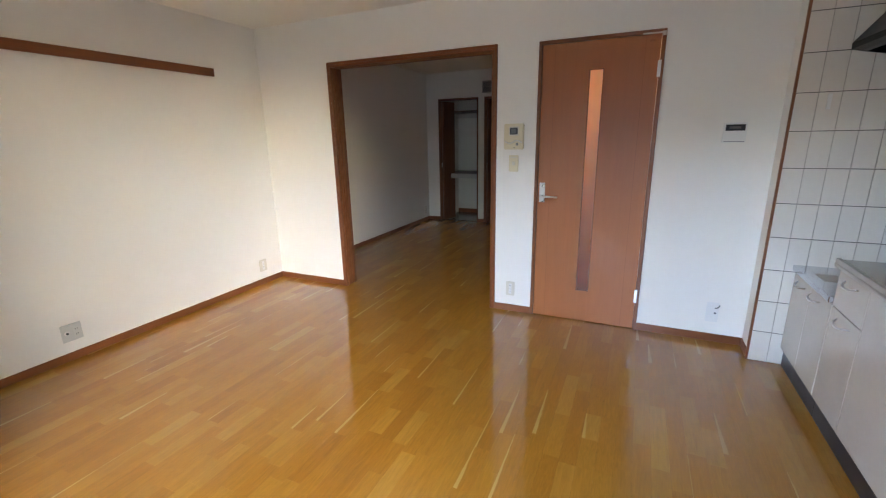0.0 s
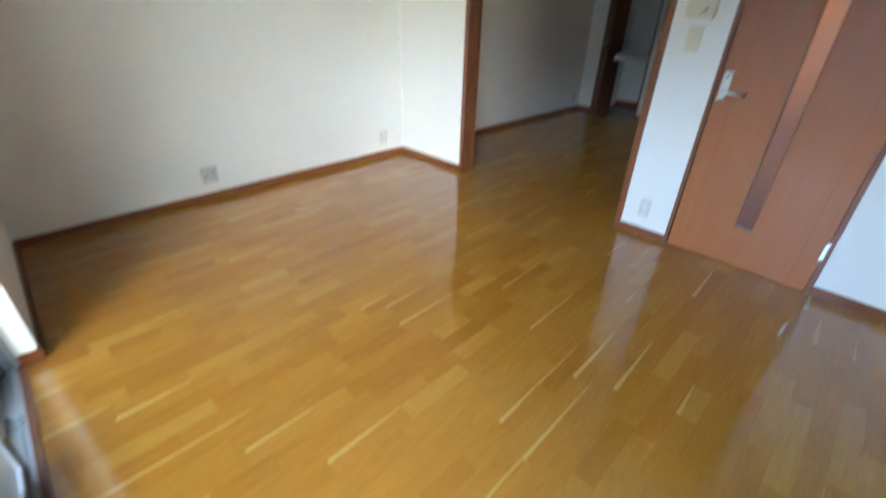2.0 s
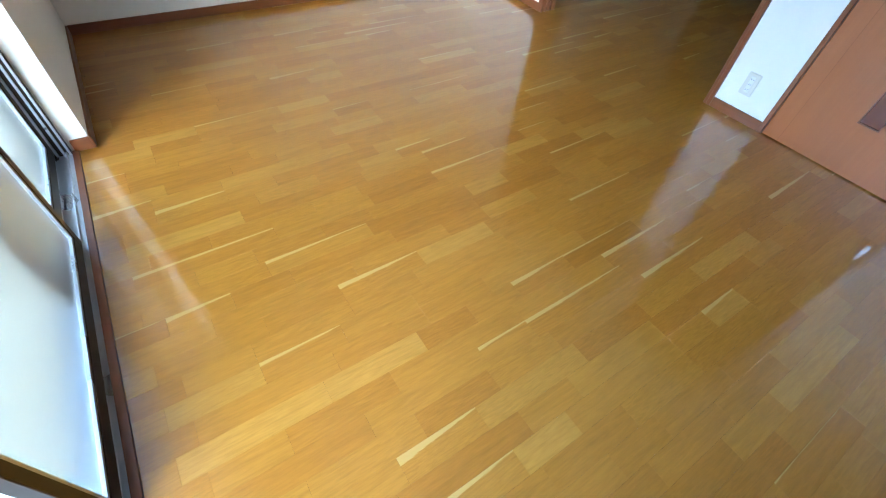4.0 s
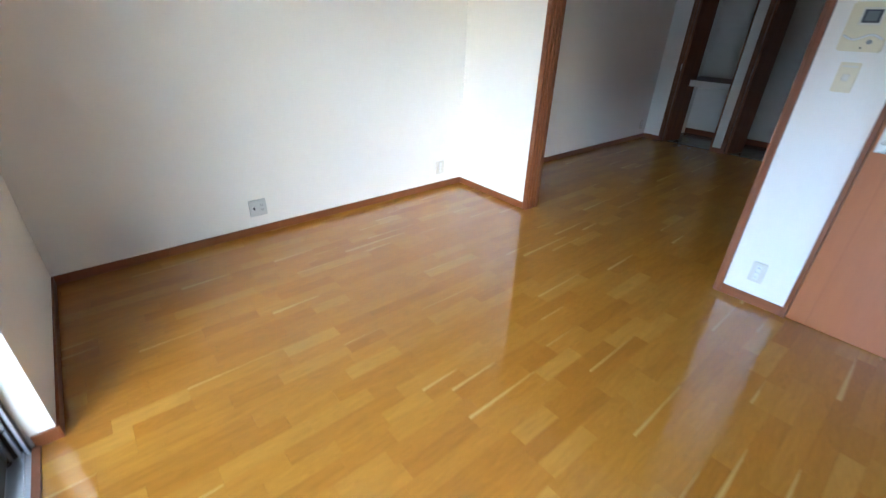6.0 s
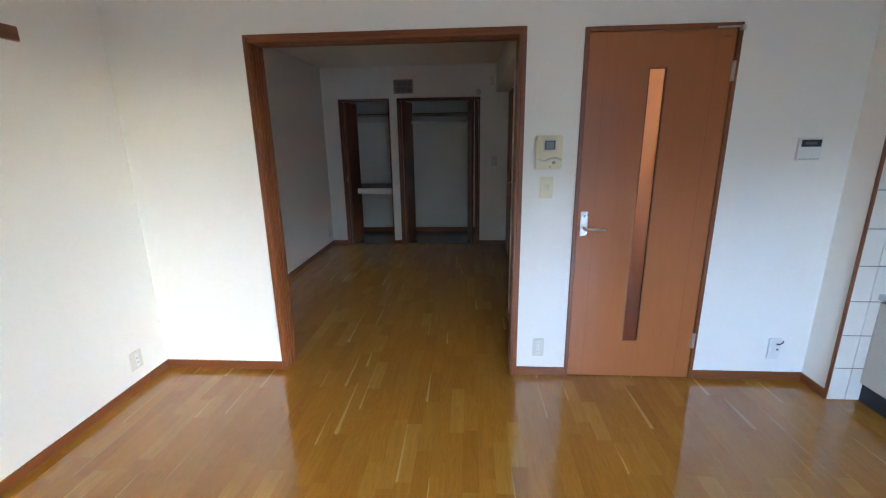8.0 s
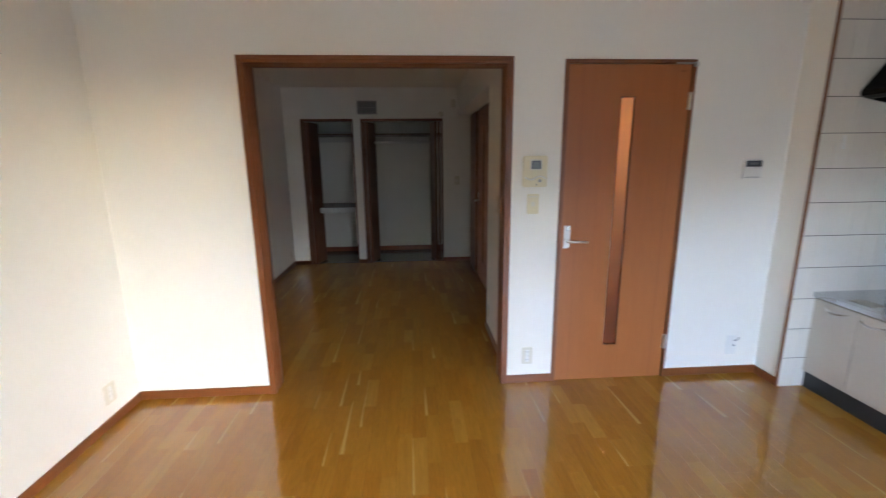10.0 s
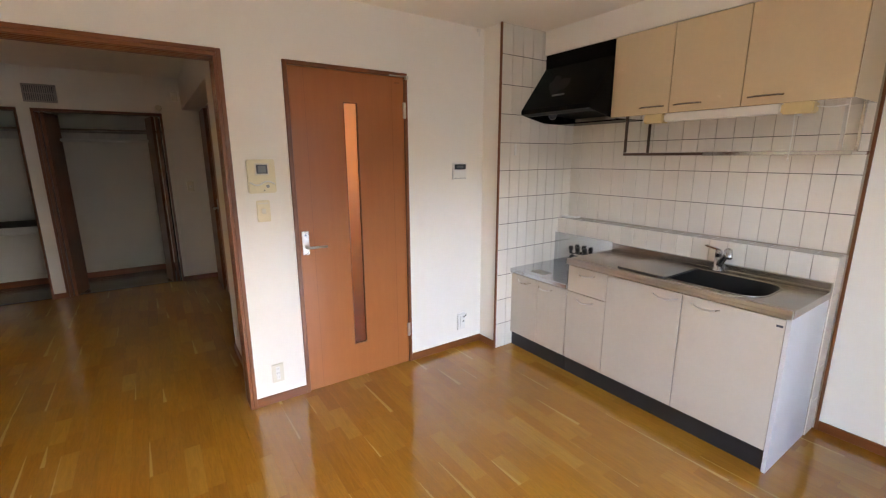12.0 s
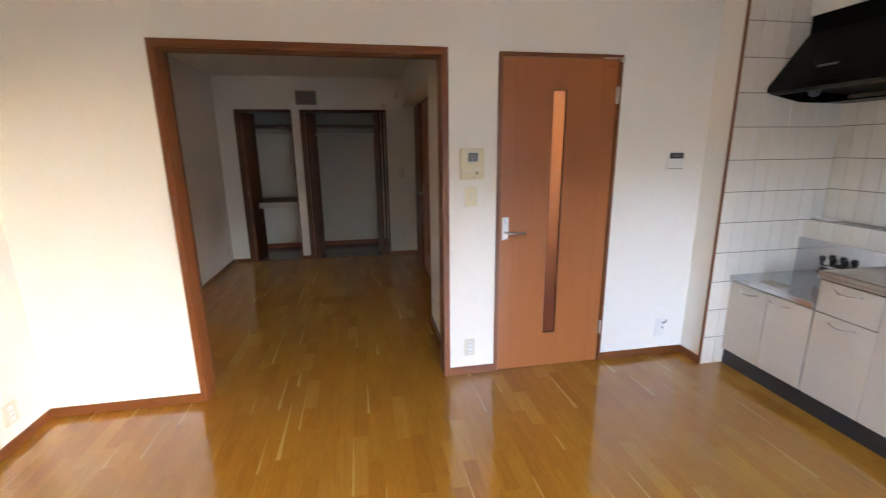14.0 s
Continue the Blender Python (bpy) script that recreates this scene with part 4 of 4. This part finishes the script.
part("rubber_edge", prism(bmesh.new(), plate_outline(4.295, 4.695, -1.390, -1.070, 0.040), 2, ZT + 0.0005, ZT + 0.0043), M_BLACKR, cp, "black rubber edge")

# tap
fc = thing("faucet", (4.70, -1.475, ZT), "chrome single-lever mixer tap behind the sink", "faucet")
bm = bmesh.new()
tube(bm, [(4.705, -1.475, ZT), (4.705, -1.475, ZT + 0.012), (4.705, -1.475, ZT + 0.016), (4.705, -1.475, ZT + 0.085), (4.705, -1.475, ZT + 0.095)], [0.027, 0.027, 0.020, 0.022, 0.014], 20)
part("body", bm, M_CHROME, fc)
bm = bmesh.new()
tube(bm, [(4.705, -1.478, ZT + 0.035), (4.690, -1.495, ZT + 0.062), (4.650, -1.532, ZT + 0.112), (4.628, -1.551, ZT + 0.136)], [0.018, 0.018, 0.016, 0.015], 14)
part("spout", bm, M_CHROME, fc, "chrome spout")
bm = bmesh.new()
tube(bm, [(4.632, -1.548, ZT + 0.156), (4.628, -1.551, ZT + 0.150), (4.616, -1.562, ZT + 0.112), (4.613, -1.564, ZT + 0.104)], [0.014, 0.020, 0.020, 0.016], 16)
part("spray_head", bm, M_CHROME, fc, "chrome spray head")
bm = bmesh.new()
tube(bm, [(4.705, -1.475, ZT + 0.090), (4.704, -1.472, ZT + 0.118), (4.703, -1.466, ZT + 0.134)], [0.021, 0.019, 0.012], 16)
part("lever_hub", bm, M_CHROME, fc)
bm = boxes((-0.013, 0.013, -0.075, 0.006, -0.005, 0.005), bevel=0.004, segments=2)
lever = Matrix.Translation((4.702, -1.462, ZT + 0.134)) @ pose(0, 0, 0, -8, 0, 168)
for v_ in bm.verts:
    v_.co = lever @ v_.co
part("lever", bm, M_CHROME, fc, "flat chrome lever")

# range hood
rh = thing("range_hood", (4.6, -0.51, 1.74), "black enamelled range hood with a sloping front", "range hood")
H_OUT = [(EAST - 0.008, 2.232), (4.530, 2.232), (4.530, 2.135), (4.290, 1.828), (4.292, 1.800), (4.330, 1.788), (4.540, 1.746), (EAST - 0.008, 1.742)]
for y0, y1 in ((-0.805, -0.797), (-0.218, -0.210)):
    part("side_panel", prism(bmesh.new(), H_OUT, 1, y0, y1), M_BLACK, rh)
part("front_panel", prism(bmesh.new(), [(4.530, 2.232), (4.530, 2.135), (4.290, 1.828), (4.292, 1.800), (4.330, 1.788), (4.352, 1.784), (4.350, 1.796), (4.306, 1.806), (4.304, 1.826), (4.542, 2.130), (4.542, 2.232)], 1, -0.797, -0.218), M_BLACK, rh)
part("top_panel", boxes((4.542, EAST - 0.008, -0.797, -0.218, 2.222, 2.232)), M_BLACK, rh)
part("rear_lip", prism(bmesh.new(), [(4.70, 1.7445), (EAST - 0.008, 1.742), (EAST - 0.008, 1.752), (4.70, 1.7545)], 1, -0.797, -0.218), M_BLACK, rh)
part("filter", prism(bmesh.new(), [(4.345, 1.825), (4.880, 1.795), (4.880, 1.803), (4.345, 1.833)], 1, -0.797, -0.218), M_FILTER, rh, "dark metal grease filter")
bm = bmesh.new()
tube(bm, [(4.46, -0.36, 1.822), (4.46, -0.36, 1.780), (4.46, -0.36, 1.764)], [0.030, 0.028, 0.014], 14)
part("bulb_cover", bm, M_LCD, rh, "small grey lamp cover")
bm = boxes((-0.0015, 0.0015, -0.055, 0.055, -0.009, 0.009), bevel=0.001)
pl = Matrix.Translation((4.358, -0.49, 1.913)) @ pose(0, 0, 0, 0, 38, 0)
for v_ in bm.verts:
    v_.co = pl @ v_.co
part("grip_plate", bm, M_LCDM, rh, "grey grip plate")

# wall cabinets: same laminate as below, floor's warm bounce painted into it
UX = 4.50
M_UNDER = material("glossy_underside", (0.50, 0.46, 0.41), 0.08, vary=0.01, rough_vary=0.01, coat=0.6)
def wall_cabinet(y0, y1, hy, label):
    c = thing("wall_cabinet", (4.7, (y0 + y1) / 2, 1.745), label, "kitchen cabinet", "kitchen wall cabinets")
    part("body", boxes((UX + 0.020, EAST - 0.008, y1 + 0.001, y0 - 0.001, 1.748, 2.232)), M_LAM_SIDE, c)
    # dark sheet that stands in for the shade in the door gaps
    part("gap_shade", boxes((UX + 0.0185, UX + 0.0198, y1 + 0.0005, y0 - 0.0005, 1.748, 2.230)), M_CLOSETF, c, "dark sheet behind the doors, painted shade of the gaps")
    part("underside", boxes((UX + 0.022, EAST - 0.009, y1 + 0.004, y0 - 0.004, 1.7455, 1.7478)), M_UNDER, c, "glossy pale underside panel")
    d = part("door", boxes((UX, UX + 0.018, y1 + 0.002, y0 - 0.002, 1.745, 2.226), bevel=0.0015), M_LAM_WARMLIT, c, "cream laminate door, warm floor bounce in its colour")
    bm = bmesh.new()
    tube(bm, [(UX - 0.004 - 0.022 * math.sin(math.pi * k / 8) ** 0.6, hy[0] + (hy[1] - hy[0]) * k / 8, 1.785) for k in range(9)], 0.0045, 10)
    part("handle", bm, M_STEEL, d, "bowed chrome handle")


wall_cabinet(-0.812, -1.190, (-1.015, -1.165), "narrow laminate wall cabinet beside the hood, warm bounce in its colour")
wall_cabinet(-1.190, -1.560, (-1.220, -1.370), "narrow laminate wall cabinet, warm bounce in its colour")
wall_cabinet(-1.560, -1.990, (-1.590, -1.740), "wide laminate wall cabinet above the sink, warm bounce in its colour")

# cupboard lamp, switched off
lt = thing("under_cabinet_light", (4.53, -1.44, 1.69), "white fluorescent lamp with yellowed ends under the wall cabinets, switched off", "lamp")
part("diffuser", boxes((4.500, 4.565, -1.735, -1.165, 1.698, 1.743), bevel=0.008, segments=2), M_WHITEP, lt, "white diffuser")
for y0, y1 in ((-1.165, -1.045), (-1.860, -1.735)):
    part("end_cap", boxes((4.496, 4.572, y0, y1, 1.692, 1.744), bevel=0.007, segments=2), M_YELLOW, lt, "yellowed plastic end cap")
bm = bmesh.new()
tube(bm, [(4.515, -1.79, 1.692), (4.516, -1.792, 1.60), (4.515, -1.790, 1.49)], 0.0022, 6)
tube(bm, [(4.515, -1.790, 1.49), (4.515, -1.790, 1.475)], 0.005, 8)
part("pull_cord", bm, M_WHITEP, lt, "white pull cord")
bm = bmesh.new()
tube(bm, [(4.535, -1.800, 1.693), (4.535, -1.800, 1.684)], 0.010, 12)
part("switch_knob", bm, M_WHITEP, lt, "small white switch knob")
bm = bmesh.new()
tube(bm, [(4.545, -1.858, 1.722), (4.56, -1.90, 1.716), (4.585, -1.958, 1.722)], 0.003, 6)
part("cable", bm, M_WHITEP, lt, "thin white cable")

# draining rack under the cabinets
rk = thing("hanging_rack", (4.7, -1.43, 1.51), "steel hanging rack under the wall cabinets", "rack")
# dull brown metal for the rack's north half
M_BROWN_METAL = material("brown_metal", (0.10, 0.06, 0.045), 0.45, 0.5, 0.3, 30)
part("front_bar", boxes((4.590, 4.6085, -2.000, -1.365, 1.503, 1.523), bevel=0.001), M_CHROME, rk, "bright steel half of the front bar")
part("front_bar", boxes((4.591, 4.608, -1.364, -0.865, 1.504, 1.521), bevel=0.001), M_BROWN_METAL, rk, "dull brown half of the front bar")
bm = boxes((4.86, 4.874, -2.000, -0.865, 1.505, 1.521), (4.609, 4.859, -0.880, -0.865, 1.505, 1.519), (4.609, 4.859, -2.000, -1.985, 1.505, 1.519), bevel=0.001)
part("bottom_frame", bm, M_CHROME, rk)
for x, y in ((4.592, -0.880), (4.592, -1.960), (4.860, -0.880), (4.860, -1.960)):
    part("hanger", boxes((x, x + 0.014, y, y + 0.014, 1.524, 1.746), bevel=0.001), M_BROWN_METAL if y > -1 else M_SATIN, rk, "dull brown hanger post" if y > -1 else "steel hanger post")
for x in (4.66, 4.72, 4.79):
    bm = bmesh.new()
    tube(bm, [(x, -1.985, 1.512), (x, -0.880, 1.512)], 0.0025, 6)
    part("rod", bm, M_SATIN, rk)

# trims at the tiling's edges
structure("tile_trim", boxes((PX - 0.014, PX - 0.001, PY - 0.006, PY + 0.011, 0, CEIL), bevel=0.002), M_TRIM_V, "brown edge trim of the tiling")
structure("tile_trim", boxes((EAST - 0.012, EAST, -2.012, -1.998, 0, CEIL), bevel=0.002), M_TRIM_V, "brown edge trim of the tiling")
part("soap_dish", boxes((4.79, 4.87, -0.345, -0.215, 1.0065, 1.012), (4.79, 4.87, -0.345, -0.340, 1.012, 1.020), (4.79, 4.87, -0.220, -0.215, 1.012, 1.020), (4.79, 4.795, -0.340, -0.220, 1.012, 1.020), bevel=0.001), M_WHITEP, None, "small white tray on the tiled ledge", "", "tray")
part("tile_hook", boxes((4.238, 4.256, PY - 0.010, PY - 0.002, 1.51, 1.59), bevel=0.002), M_WHITEP, None, "small white adhesive hook on the tiles", "", "hook")
LX = 4.765     # face of the tiled ledge behind the worktop
ledge = structure("ledge_wall", boxes((LX + 0.004, EAST, -1.986, PY + 0.004, 0, 0.996)), M_GROUT, "tiled ledge wall behind the worktop")
structure("tile_bed", boxes((EAST - 0.004, EAST, -1.998, PY + 0.004, 0.996, 2.235)), M_GROUT, "grout bed of the kitchen wall")
structure("tile_bed", boxes((PX + 0.0005, EAST, PY + 0.002, PY + 0.0055, 0, CEIL)), M_GROUT, "grout bed of the shaft wall")


# ---- tiles ----
def tile_mesh(name, du, dv, axis):
    """A glazed tile with softened edges, its face along -x (0), -y (1) or +z (2)."""
    t, c = 0.005, 0.0012
    bm = bmesh.new()
    a = [bm.verts.new(p) for p in ((0, 0, 0), (du, 0, 0), (du, dv, 0), (0, dv, 0))]
    b = [bm.verts.new(p) for p in ((0, 0, t - c), (du, 0, t - c), (du, dv, t - c), (0, dv, t - c))]
    d = [bm.verts.new(p) for p in ((c, c, t), (du - c, c, t), (du - c, dv - c, t), (c, dv - c, t))]
    bm.faces.new(d)
    for lo, hi in ((a, b), (b, d)):
        for i in range(4):
            j = (i + 1) % 4
            bm.faces.new((lo[i], lo[j], hi[j], hi[i]))
    for v in bm.verts:
        u, w, h = v.co
        v.co = Vector((-h, u, w)) if axis == 0 else Vector((u, -h, w)) if axis == 1 else Vector((u, w, h))
    bmesh.ops.recalc_face_normals(bm, faces=bm.faces[:])
    me = bpy.data.meshes.new(name)
    bm.to_mesh(me)
    bm.free()
    me.materials.append(M_TILE)
    return me


def piece(name, me, at, parent):
    ob = new(name, me)
    ob.parent = parent
    ob.location = Vector(at) - BASES[parent]
    return ob


def wobble(s=0.0003):
    return random.uniform(0, s)


G, GV = 0.0036, 0.0040     # joints: upright, level
tile_e = tile_mesh("tile_east", 0.1 - G, 0.2 - GV, 0)
tile_s = tile_mesh("tile_shaft", 0.1 - G, 0.2 - GV, 1)
tile_t = tile_mesh("tile_top", EAST - LX - 0.008, 0.1 - G, 2)
tile_end = tile_mesh("tile_end", EAST - LX - 0.016, 0.2 - GV, 1)
for i in range(18):
    y = -1.990 + i * 0.1 + G / 2
    if y + 0.1 > PY + 0.012:
        continue
    for j in range(6):
        piece("tile", tile_e, (EAST - 0.0045 - wobble(), y, 1.0055 + j * 0.2 + G / 2), wall_east)
    piece("tile", tile_e, (LX + 0.0035 - wobble(), y, 0.80 + G / 2), ledge)
    piece("tile", tile_t, (LX, y, 0.9965 + wobble()), ledge)
for j in range(1, 6):
    structure("level_joint", boxes((EAST - 0.0078, EAST - 0.0041, -1.990, PY + 0.001, 1.0037 + j * 0.2, 1.0067 + j * 0.2)), M_JOINT)
for j in range(1, 12):
    structure("level_joint", boxes((PX + 0.001, (4.29 if j < 4 else EAST - 0.009), PY - 0.0015, PY + 0.0015, j * 0.2 - 0.0018, j * 0.2 + 0.0012)), M_JOINT)
for j in range(5):
    piece("tile", tile_end, (LX + 0.004, -1.9865, j * 0.2 + G / 2), ledge)
for i in range(8):
    for j in range(12):
        if i > 1 and j < 3:
            continue
        piece("tile", tile_s, (PX - 0.001 + i * 0.0993, PY + 0.0015 - wobble(), j * 0.2 + G / 2), shaft)

# ---- strip flooring ----
SW = 0.075
floor = structure("floor", boxes((0.001, EAST, SOUTH - 0.057, -0.001, -0.005, -0.0042)), M_GAP, "glossy honey-coloured oak strip floor")


def stave(bm, x, y, length, uv, z=0.0):
    c, g = 0.00012, 0.00004
    x0, x1, y0, y1 = x + g, x + SW - g, y + g, y + length - g
    lo = [bm.verts.new(p) for p in ((x0, y0, z - 0.004), (x1, y0, z - 0.004), (x1, y1, z - 0.004), (x0, y1, z - 0.004))]
    hi = [bm.verts.new(p) for p in ((x0 + c, y0 + c, z), (x1 - c, y0 + c, z), (x1 - c, y1 - c, z), (x0 + c, y1 - c, z))]
    faces = [bm.faces.new(hi)] + [bm.faces.new((lo[i], lo[(i + 1) % 4], hi[(i + 1) % 4], hi[i])) for i in range(4)]
    for f in faces:
        for lp in f.loops:
            lp[uv].uv = ((lp.vert.co.x - x) / SW, (lp.vert.co.y - y) / length)


LENGTHS = (0.20, 0.26, 0.32, 0.40, 0.48)
stave_mesh = {}
for ln in LENGTHS:
    bm = bmesh.new()
    uv = bm.loops.layers.uv.new("UVMap")
    stave(bm, 0, 0, ln, uv)
    me = bpy.data.meshes.new("stave")
    bm.to_mesh(me)
    bm.free()
    me.materials.append(M_FLOOR)
    stave_mesh[ln] = me
rest = bmesh.new()
uv_rest = rest.loops.layers.uv.new("UVMap")
rng = random.Random(7)
count = 0
nx = int(math.ceil(EAST / SW))
for i in range(nx):
    x = i * SW
    in_far = x < RECESS + 0.1
    y_end = 4.28 if in_far else (0.0 if x < 2.6 or x > 3.5 else 2.9)
    if x > 3.5:
        y_end = -0.001
    y = SOUTH - 0.057
    first = rng.choice((0.08, 0.14, 0.2, 0.26))
    while y < y_end - 0.02:
        ln = first if first else rng.choice(LENGTHS)
        full = first is None
        first = None
        if y + ln > y_end:
            ln, full = y_end - y, False
        if full and ln in stave_mesh and 1.35 < x < 3.6 and -2.95 < y < -0.75 and count < 300 and x + SW < EAST:
            piece("stave", stave_mesh[ln], (x, y, 0), floor)
            count += 1
        else:
            stave(rest, x, y, ln, uv_rest)
        y += ln
part("floor_staves", rest, M_FLOOR_FAR, floor, "honey-coloured oak staves", "stuff")
